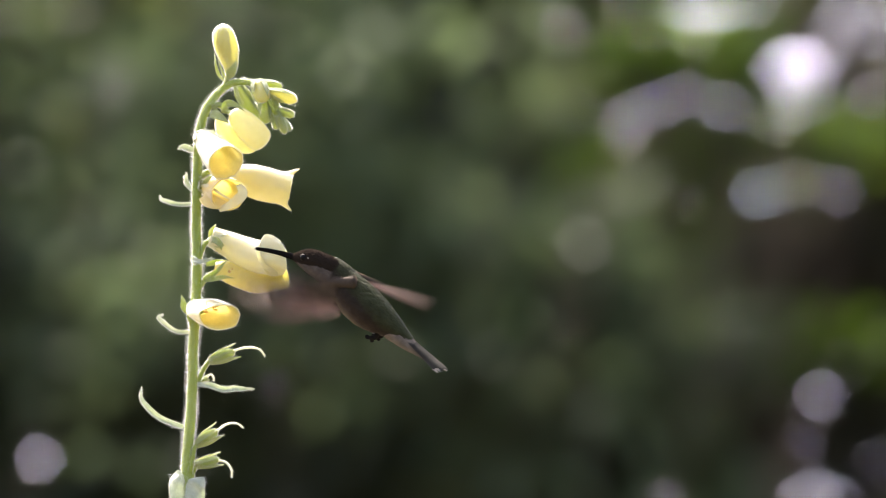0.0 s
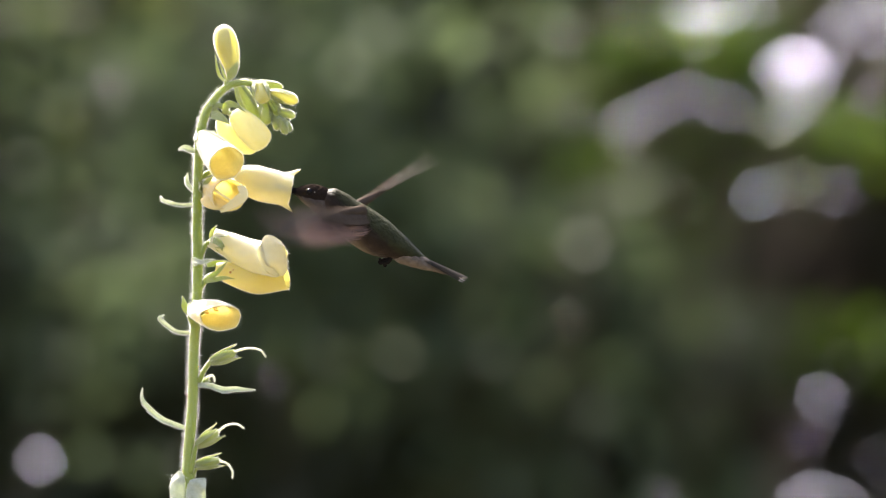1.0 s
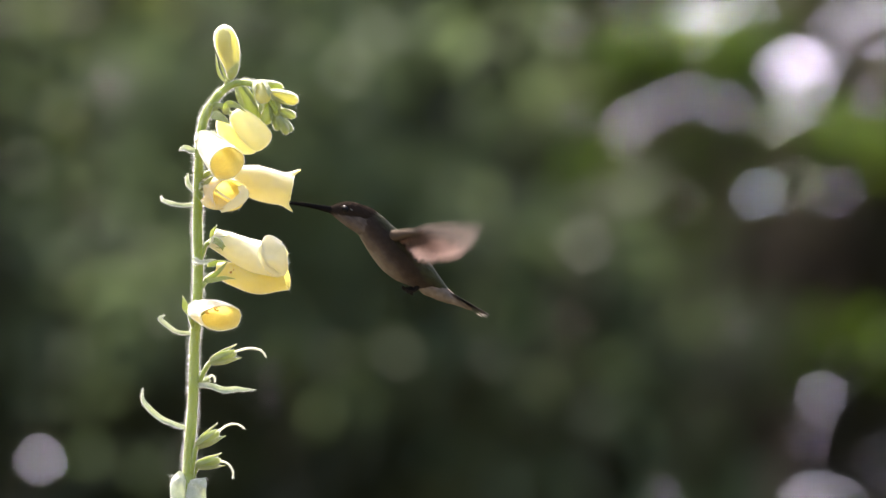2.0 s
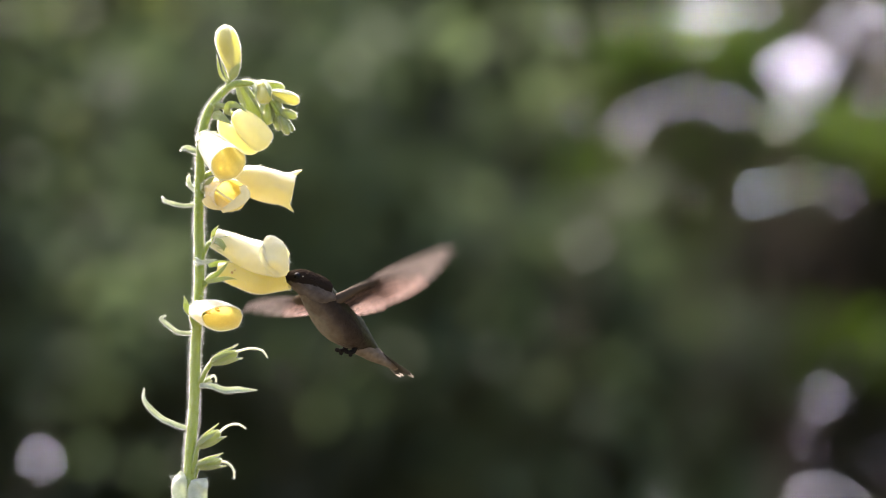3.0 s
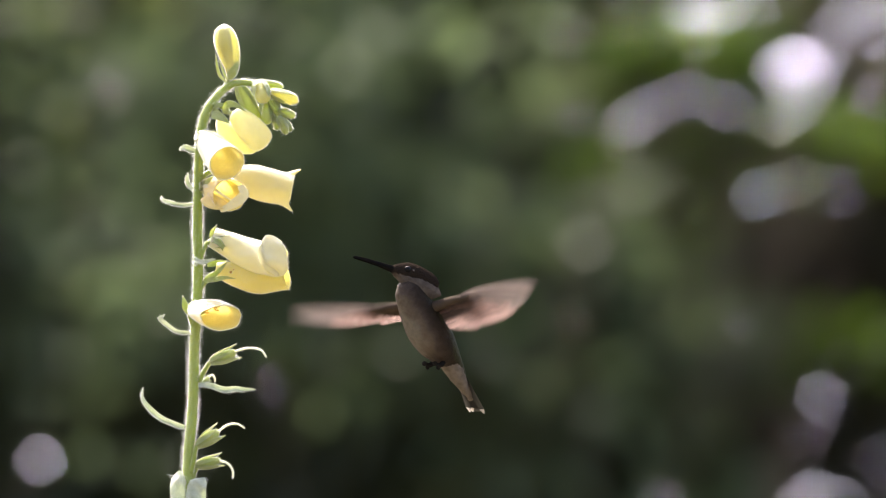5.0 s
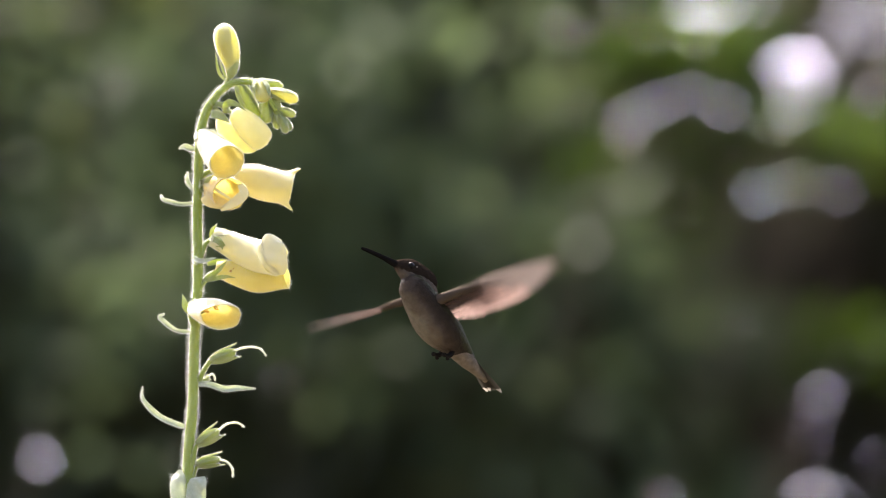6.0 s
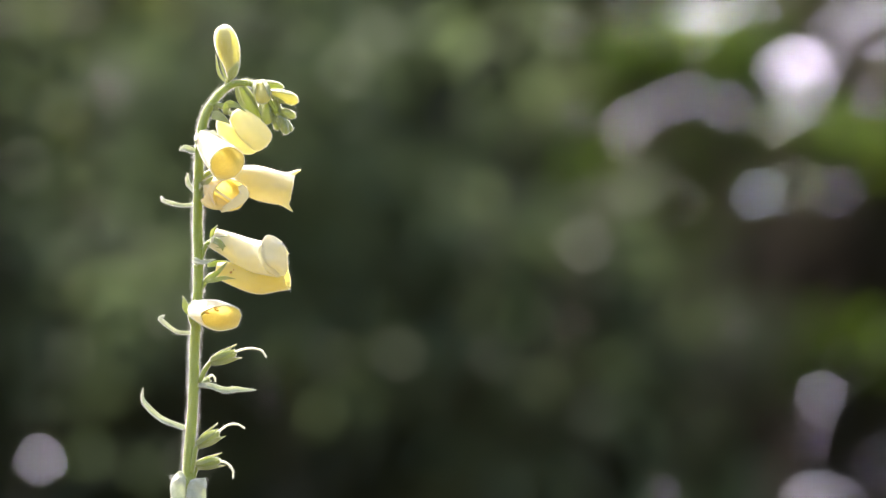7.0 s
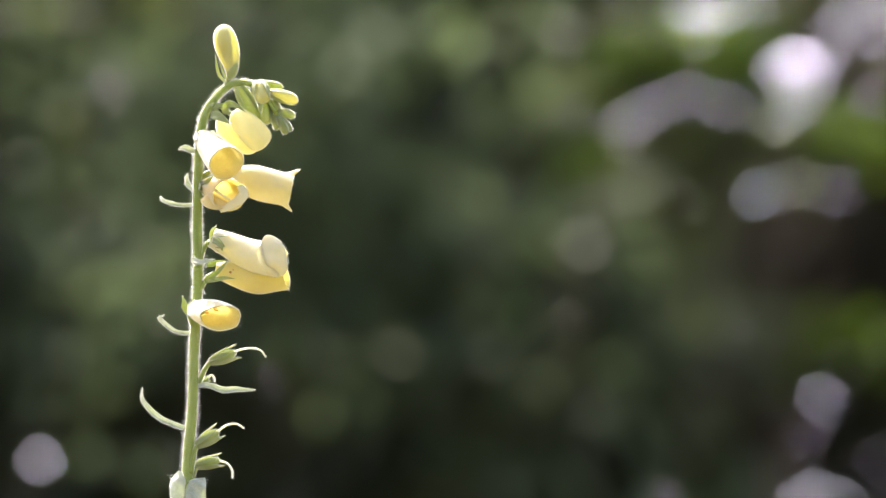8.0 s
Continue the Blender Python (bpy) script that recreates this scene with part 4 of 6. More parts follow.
HEAD_FEATHERS = head_feathers()
THROAT_FEATHERS = solid("throat_feathers", (0.052, 0.041, 0.033), (0.094, 0.074, 0.060), 350, rough=0.7, bump=0.3, spec=0.03)
BILL = solid("bill_horn", (0.004, 0.004, 0.004), (0.008, 0.007, 0.006), 300, rough=0.75, bump=0.05, spec=0.0)
EYE_BLACK = solid("eye_black", (0.003, 0.003, 0.003), (0.006, 0.005, 0.005), 100, rough=0.12, bump=0.0, spec=0.08)
FOOT = solid("foot_skin", (0.006, 0.005, 0.004), (0.014, 0.012, 0.010), 300, rough=0.8, bump=0.3, spec=0.03)
VANE = soft_tissue("flight_feather", (0.11, 0.074, 0.064), (0.24, 0.165, 0.144), 1100, thin=0.6, rough=0.5, gloss=0.004, bump=0.15, stretch=(0.05, 0.8, 1), clear=0.27)
VANE_DARK = soft_tissue("outer_flight_feather", (0.06, 0.047, 0.041), (0.125, 0.10, 0.09), 1100, thin=0.6, rough=0.5, gloss=0.01, bump=0.15, stretch=(0.05, 0.8, 1), clear=0.33)
TAIL_DARK = soft_tissue("tail_feather_dark", (0.025, 0.023, 0.019), (0.055, 0.05, 0.04), 80, thin=0.15, rough=0.5, gloss=0.012, bump=0.2)
WHITE_TIP = soft_tissue("feather_white_tip", (0.40, 0.36, 0.30), (0.50, 0.45, 0.39), 80, thin=0.25, bump=0.1)

bird = new("hummingbird")
tagged(bird, "small hovering hummingbird, green-backed with pale grey-brown belly", "bird")


def loft(stations, segs=24):
    """A closed body through stations (x, centre z, half width, half height), in mm."""
    bm = bmesh.new()
    loops = []
    n = 40
    for i in range(n + 1):
        u = i / n
        x, zc, w, h = along4(stations, u)
        loops.append([bm.verts.new((x * 0.001, math.cos(t) * w * 0.001, (zc + math.sin(t) * h) * 0.001)) for t in (2 * math.pi * k / segs for k in range(segs))])
    for p, q in zip(loops, loops[1:]):
        for k in range(segs):
            bm.faces.new((p[k], p[(k + 1) % segs], q[(k + 1) % segs], q[k]))
    bm.faces.new(loops[0][::-1])
    bm.faces.new(loops[-1])
    bmesh.ops.recalc_face_normals(bm, faces=bm.faces)
    return bm


def along4(stations, u):
    k = min(len(stations) - 2, int(u * (len(stations) - 1)))
    f = u * (len(stations) - 1) - k
    s = [np.array(stations[max(0, min(len(stations) - 1, j))], float) for j in (k - 1, k, k + 1, k + 2)]
    return 0.5 * (2 * s[1] + (s[2] - s[0]) * f + (2 * s[0] - 5 * s[1] + 4 * s[2] - s[3]) * f * f + (3 * s[1] - s[0] - 3 * s[2] + s[3]) * f ** 3)


TORSO = ((-26, 0.5, 2.3, 1.4), (-22.5, 0.3, 3.6, 2.4), (-17, -0.1, 5.4, 4.3), (-11, -0.6, 7.4, 6.3), (-4, -1.0, 9.0, 8.0), (4, -0.8, 8.9, 8.3), (11, 0.0, 7.6, 7.4), (16, 0.9, 6.7, 6.7), (19.5, 1.4, 5.9, 5.9), (22.5, 1.8, 4.9, 4.9), (25, 2.1, 2.6, 2.6))
part("torso", loft(TORSO), PLUMAGE, bird, "green back, pale grey-brown belly")

def contour_feathers(name, stations, count, length, parent, material, seed, span=(0.06, 0.94), rear=-1):
    """Small overlapping feathers that lie backward on a body through the same stations as loft()."""
    g = random.Random(seed)
    verts, faces = [], []
    for _ in range(count):
        u, t = g.uniform(*span), g.uniform(0, 2 * math.pi)
        x, zc, w, h = along4(stations, u)
        x2, zc2, w2, h2 = along4(stations, max(0, u - 0.04))
        p = Vector((x, math.cos(t) * w, zc + math.sin(t) * h))
        back = (Vector((x2, math.cos(t) * w2, zc2 + math.sin(t) * h2)) - p)
        if back.x * rear < 0:
            back = -back
        back.normalize()
        o = Vector((0, math.cos(t) / max(w, 0.5), math.sin(t) / max(h, 0.5))).normalized()
        side = back.cross(o).normalized()
        n = length * g.uniform(0.7, 1.25)
        d = (back + o * g.uniform(0.0, 0.15) + side * g.uniform(-0.15, 0.15)).normalized()
        p = p - o * 0.08
        i = len(verts)
        hw = n * 0.28
        for a, b, c in ((0, 0, 0), (0.45, hw, 0.05), (0.85, hw * 0.8, 0.0), (1.0, 0, 0), (0.85, -hw * 0.8, 0.0), (0.45, -hw, 0.05), (0.5, 0, 0.22)):
            verts.append((p + d * n * a + side * b + o * c) * 0.001)
        faces += [(i, i + 1, i + 6), (i + 1, i + 2, i + 6), (i + 2, i + 3, i + 6), (i + 3, i + 4, i + 6), (i + 4, i + 5, i + 6), (i + 5, i, i + 6)]
    return tagged(from_arrays(name, verts, faces, material, parent), kind="stuff")


contour_feathers("contour_feathers", TORSO, 4200, 2.6, bird, CONTOUR, 41, (0.08, 0.93))
HEAD = ((-6.0, -2.0, 2.4, 2.6), (-3.0, -1.3, 4.1, 4.1), (1.0, -0.7, 4.55, 4.5), (5.4, -0.1, 4.8, 4.65), (9.0, 0.1, 4.5, 4.25), (12.1, 0.0, 3.4, 3.1), (14.6, -0.1, 2.0, 1.8), (16.4, -0.18, 1.1, 1.0))
bird_head = part("head", loft(HEAD), HEAD_FEATHERS, bird, "dark brown crown")
contour_feathers("crown_feathers", HEAD, 900, 1.4, bird_head, HEAD_FEATHERS, 43, (0.1, 0.86))
THROAT_SHAPE = ((-8.0, -4.6, 0.8, 0.8), (-4.0, -4.3, 3.8, 3.9), (0.5, -3.9, 4.8, 4.8), (4.6, -3.1, 4.6, 4.1), (8.5, -2.2, 4.0, 3.2), (12.0, -1.4, 2.8, 2.0), (15.5, -0.7, 0.9, 0.6))
throat = part("throat", loft(THROAT_SHAPE), THROAT_FEATHERS, bird_head, "pale grey throat")
contour_feathers("throat_down", THROAT_SHAPE, 700, 1.5, throat, THROAT_FEATHERS, 45, (0.05, 0.9))

part("bill", loft(((13.5, -0.2, 2.1, 1.7), (17, -0.1, 1.5, 1.4), (22, 0.1, 1.1, 1.05), (28, 0.1, 0.9, 0.88), (32, -0.1, 0.65, 0.65), (33, -0.15, 0.2, 0.2)), 12), BILL, bird_head, "long thin black bill")
for sgn in (1, -1):
    eye = bmesh.new()
    bmesh.ops.create_uvsphere(eye, u_segments=16, v_segments=10, radius=0.0016, matrix=Matrix.Translation((0.0095, sgn * 0.0036, 0.0006)))
    part("eye", eye, EYE_BLACK, bird_head, "glossy black eye")
    spot = bmesh.new()
    bmesh.ops.create_uvsphere(spot, u_segments=10, v_segments=6, radius=0.00035, matrix=Matrix.Translation((0.0072, sgn * 0.0046, 0.0008)))
    part("eye_spot", spot, WHITE_TIP, bird_head, "small white spot behind the eye")
    foot = bmesh.new()
    tube(foot, ((-13, sgn * 3.0, -4.6), (-13.2, sgn * 3.3, -7.2), (-11.8, sgn * 3.4, -8.8)), lambda u: 1.25 - 0.3 * u, 8, 8)
    for dx, dy in ((2.2, 0.9), (2.4, 0.0), (2.0, -0.9), (-1.6, 0.0)):
        tube(foot, ((-12.0, sgn * 3.4, -8.4), (-12.0 + dx * 0.6, sgn * 3.4 + dy * 0.7, -9.6), (-12.0 + dx, sgn * 3.4 + dy, -8.9)), lambda u: 0.8 - 0.4 * u, 6, 6)
    part("foot", foot, FOOT, bird, "tucked black foot")


def feather(name, root, tip, half, parent, material, curve=0.0, lift=0.0, tip_material=None):
    """A vane with a raised shaft between root and tip in the plane z = 0 of its wing or tail, in mm."""
    a, b = Vector(root), Vector(tip)
    d = (b - a)
    ln = d.length
    d.normalize()
    s = Vector((-d.y, d.x, 0))
    bm = bmesh.new()
    prev = None
    for i in range(11):
        u = i / 10
        w = half * min(1.0, 0.35 + u * 3) * math.sqrt(max(0.0, 1 - max(0, (u - 0.87) / 0.1305) ** 2)) + 0.03
        c = a + d * ln * u + s * curve * ln * (u * u - u) + Vector((0, 0, lift * math.sin(u * 2.2)))
        row = [bm.verts.new((c + s * (w * k) + Vector((0, 0, z))) * 0.001) for k, z in ((-1, -0.05), (-0.45, 0.03), (-0.06, 0.02), (0, 0.12), (0.06, 0.02), (0.45, 0.03), (1, -0.05))]
        if prev:
            for k in range(6):
                fc = bm.faces.new((prev[k], prev[k + 1], row[k + 1], row[k]))
                if tip_material and u > 0.92:
                    fc.material_index = 1
        prev = row
    return part(name, bm, (material, tip_material) if tip_material else material, parent)


def build_wing(name, label):
    """A long narrow wing: x runs to its tip, y to its trailing edge; ten primaries fan from the wrist, six secondaries from the forearm."""
    bm = bmesh.new()
    tube(bm, ((-4, 0.5, 0), (0, 0.6, 0), (5, 0.2, 0), (10, -0.3, 0), (15, -0.2, 0), (19, 0, 0)), lambda u: 2.4 * (1 - u) ** 0.7 + 0.35, 18, 10)
    wing = part(name, bm, COVERT, bird, label)
    for k in range(10):
        u = k / 9
        angle = radians(47 * (1 - u) ** 1.1 + 2.5)
        length = 17.0 + 27.0 * u ** 1.2
        root = Vector((7.0 + 3.4 * u, 0.6 - 0.6 * u, 0.07 * k))
        feather("primary_feather", root, root + Vector((math.cos(angle), math.sin(angle), 0)) * length, (3.3 - 1.2 * u) if k < 9 else 1.7, wing, VANE if k < 6 else VANE_DARK, curve=0.10 + 0.12 * u, lift=-0.8)
    for k in range(6):
        u = k / 5
        angle = radians(88 - 30 * u)
        root = Vector((-1.5 + 7.6 * u, 0.9, -0.35 + 0.06 * k))
        feather("secondary_feather", root, root + Vector((math.cos(angle), math.sin(angle), 0)) * (10.0 + 7.0 * u), 2.2, wing, VANE, curve=0.05, lift=-0.4)
    for row, (count, ln, y) in enumerate(((9, 7.5, 0.4), (8, 5.0, 0.1))):
        for k in range(count):
            u = k / (count - 1)
            angle = radians(92 - 70 * u)
            root = Vector((-2 + 14 * u, y, (0.8 + 0.3 * row)))
            feather("covert_feather", root, root + Vector((math.cos(angle), math.sin(angle), 0)) * ln, 1.6, wing, COVERT, curve=0.05)
    return wing


COVERT = soft_tissue("covert_feather", (0.05, 0.038, 0.027), (0.08, 0.058, 0.042), 160, thin=0.2, gloss=0.004, bump=0.3)
bird_wing_left = build_wing("wing", "brown translucent beating wing")
bird_wing_right = build_wing("wing", "brown translucent beating wing")

bird_tail = new("tail")
bird_tail.parent = bird
tagged(bird_tail, "short dark tail with white-tipped outer feathers")
UNDERTAIL = solid("undertail_feathers", (0.088, 0.070, 0.054), (0.148, 0.120, 0.094), 350, rough=0.7, bump=0.3, spec=0.03)
COVERTS = ((-10, -1.6, 2.0, 2.0), (-6, -1.9, 4.9, 4.2), (0, -1.9, 4.5, 3.4), (6, -1.8, 3.5, 2.1), (11, -1.7, 2.3, 1.0), (14.5, -1.5, 0.8, 0.4))
part("undertail_coverts", loft(COVERTS), UNDERTAIL, bird_tail, "pale grey undertail feathers")
contour_feathers("undertail_down", COVERTS, 420, 2.6, bird_tail, UNDERTAIL, 47, (0.32, 0.95), rear=1)
for k in range(10):
    u = (k - 4.5) / 4.5
    angle = radians(7.5 * u)
    outer = abs(u) > 0.7
    root = Vector((0, 1.6 * u, 0.5 * (1 - abs(u))))
    feather("tail_feather", root, root + Vector((math.cos(angle), math.sin(angle), 0)) * (24.0 - 1.0 * abs(u)) + Vector((0, 0, -1.6 * u * u)), 1.7, bird_tail, TAIL_DARK, curve=0.03 * u, tip_material=WHITE_TIP if outer else None)

def motions():
    def at_left(a, b, c):
        return pose(0.0100, 0.0065, 0.0045, a, b, c)

    def at_right(a, b, c):
        return pose(0.0100, -0.0065, 0.0045, a, b, c)

    walk(bird, [
        (0, pose(-0.0324, -0.0348, 0.8754, -9.6, -39.5, 162.6)), (0.1, pose(-0.0332, -0.0278, 0.8760, -10.2, -40.8, -168.4)), (0.2, pose(-0.0336, -0.0246, 0.8767, -4.7, -38.1, -157.3)),
        (0.3, pose(-0.0334, -0.0249, 0.8752, -7.8, -39.9, -157.7)), (0.4, pose(-0.0334, -0.0246, 0.8764, -5.6, -39.3, -157.0)), (0.5, pose(-0.0153, 0.0123, 0.8869, -17.8, -44.7, -124.8)),
        (0.6, pose(-0.0053, 0.0035, 0.9006, -10.0, -30.0, -169.0)), (0.7, pose(-0.0318, 0.0064, 0.9064, -8.1, -34.4, -158.7)), (0.8, pose(-0.0307, 0.0044, 0.9082, -11.8, -25.8, -166.6)),
        (0.9, pose(-0.0303, 0.0025, 0.9065, -9.9, -31.2, -172.1)), (1, pose(-0.0306, 0.0018, 0.9083, -14.0, -30.8, -174.3)), (1.1, pose(-0.0307, 0.0055, 0.9068, -9.5, -30.2, -162.5)),
        (1.2, pose(-0.0331, 0.0045, 0.9054, -11.6, -38.2, -164.3)), (1.3, pose(-0.0326, 0.0051, 0.9052, -11.6, -35.4, -162.9)), (1.4, pose(-0.0324, 0.0026, 0.9037, -10.0, -40.7, -170.6)),
        (1.5, pose(-0.0355, 0.0045, 0.9043, -12.7, -38.1, -164.5)), (1.6, pose(-0.0330, 0.0050, 0.9048, -11.3, -36.9, -162.7)), (1.7, pose(-0.0323, 0.0026, 0.9039, -9.5, -40.3, -170.7)),
        (1.8, pose(-0.0264, 0.0019, 0.9031, -11.0, -39.8, -169.4)), (1.9, pose(-0.0215, 0.0017, 0.9007, -11.4, -39.0, -165.8)), (2, pose(-0.0179, 0.0019, 0.8971, -10.8, -38.1, -160.5)),
        (2.1, pose(-0.0160, 0.0028, 0.8926, -9.3, -37.4, -153.9)), (2.2, pose(-0.0158, 0.0040, 0.8874, -7.4, -37.1, -146.6)), (2.3, pose(-0.0174, 0.0056, 0.8821, -5.2, -37.4, -139.1)),
        (2.4, pose(-0.0208, 0.0075, 0.8770, -3.2, -38.0, -131.8)), (2.5, pose(-0.0256, 0.0095, 0.8723, -1.7, -38.9, -125.5)), (2.6, pose(-0.0316, 0.0114, 0.8686, -0.8, -39.9, -120.3)),
        (2.7, pose(-0.0382, 0.0132, 0.8661, -1.0, -40.6, -116.9)), (2.8, pose(-0.0448, 0.0146, 0.8652, -2.3, -40.8, -115.8)), (2.9, pose(-0.0458, 0.0171, 0.8714, -6.8, -36.1, -137.2)),
        (3, pose(-0.0449, 0.0171, 0.8715, -9.4, -34.7, -138.1)), (3.1, pose(-0.0448, 0.0174, 0.8729, -7.6, -31.4, -138.7)), (3.2, pose(-0.0456, 0.0175, 0.8719, -7.2, -34.5, -136.8)),
        (3.3, pose(-0.0457, 0.0175, 0.8718, -6.7, -34.8, -136.5)), (3.4, pose(-0.0464, 0.0173, 0.8700, -6.9, -37.5, -135.6)), (3.5, pose(-0.0445, 0.0162, 0.8697, -7.5, -36.7, -141.2)),
        (3.6, pose(-0.0455, 0.0170, 0.8705, -6.9, -36.0, -138.1)), (3.7, pose(-0.0453, 0.0169, 0.8707, -6.6, -35.4, -138.8)), (3.8, pose(-0.0457, 0.0169, 0.8702, -5.5, -36.7, -138.0)),
        (3.9, pose(-0.0453, 0.0171, 0.8709, -4.7, -34.6, -138.5)), (4, pose(-0.0445, 0.0167, 0.8703, -7.2, -34.9, -140.0)), (4.1, pose(-0.0455, 0.0167, 0.8702, -4.8, -36.4, -139.1)),
        (4.2, pose(-0.0437, 0.0171, 0.8684, -5.3, -37.1, -137.0)), (4.3, pose(-0.0431, 0.0171, 0.8706, -8.2, -30.7, -140.6)), (4.4, pose(-0.0185, 0.0136, 0.8680, -7.4, -42.5, -121.6)),
        (4.5, pose(-0.0096, 0.0116, 0.8664, -10.8, -40.7, -136.4)), (4.6, pose(-0.0092, 0.0114, 0.8705, -13.5, -43.7, -135.0)), (4.7, pose(-0.0095, 0.0100, 0.8692, -2.1, -47.5, -138.0)),
        (4.8, pose(-0.0082, 0.0101, 0.8681, -2.3, -47.6, -137.7)), (4.9, pose(-0.0070, 0.0101, 0.8671, -2.5, -47.5, -137.4)), (5, pose(-0.0056, 0.0103, 0.8661, -2.7, -47.2, -137.1)),
        (5.1, pose(-0.0045, 0.0104, 0.8655, -2.9, -46.8, -136.7)), (5.2, pose(-0.0037, 0.0105, 0.8652, -3.1, -46.4, -136.2)), (5.3, pose(-0.0030, 0.0107, 0.8652, -3.4, -46.0, -135.8)),
        (5.4, pose(-0.0028, 0.0109, 0.8654, -3.6, -45.5, -135.4)), (5.5, pose(-0.0028, 0.0110, 0.8660, -3.8, -45.2, -135.0)), (5.6, pose(-0.0033, 0.0111, 0.8668, -4.0, -44.9, -134.8)),
        (5.7, pose(-0.0042, 0.0112, 0.8679, -4.2, -44.7, -134.5)), (5.8, pose(-0.0052, 0.0112, 0.8689, -4.4, -44.8, -134.3)), (5.9, pose(-0.0020, 0.0108, 0.8696, -3.1, -41.8, -139.3)),
        (6, pose(-0.0028, 0.0117, 0.8694, -4.9, -39.6, -136.3)), (6.1, pose(-0.0021, 0.0119, 0.8690, -6.2, -44.7, -130.3)), (6.2, pose(-0.0035, 0.0118, 0.8666, -4.2, -47.7, -126.2)),
        (6.3, pose(-0.0021, 0.0119, 0.8676, -3.4, -45.9, -128.5)), (6.4, pose(-0.0040, 0.0114, 0.8686, -9.9, -49.5, -126.8)), (6.5, pose(-0.0065, 0.0119, 0.8705, -5.3, -41.5, -134.0)),
        (6.6, pose(-0.0631, 0.0534, 0.9062, -10.0, -30.9, -131.8)), (6.633, pose(-0.0851, 0.0734, 0.9142, -10.0, -30.9, -131.8)), (6.7, pose(-0.3524, 0.4034, 0.9962, -10.0, -30.9, -131.8)),
        (6.8, pose(-0.6724, 0.8034, 1.1362, -10.0, -30.9, -131.8)), (6.9, pose(-1.0024, 1.2034, 1.3162, -10.0, -30.9, -131.8)), (7, pose(-1.3524, 1.6034, 1.5462, -10.0, -30.9, -131.8)),
        (7.1, pose(-1.7024, 1.9534, 1.7962, -10.0, -30.9, -131.8)), (7.2, pose(-2.0524, 2.2534, 2.0962, -10.0, -30.9, -131.8)), (7.3, pose(-2.4524, 2.5534, 2.3962, -10.0, -30.9, -131.8)),
        (7.4, pose(-2.8524, 2.7534, 2.7962, -10.0, -30.9, -131.8)), (8, pose(-2.8524, 2.7534, 2.7962, -10.0, -30.9, -131.8)),
    ])
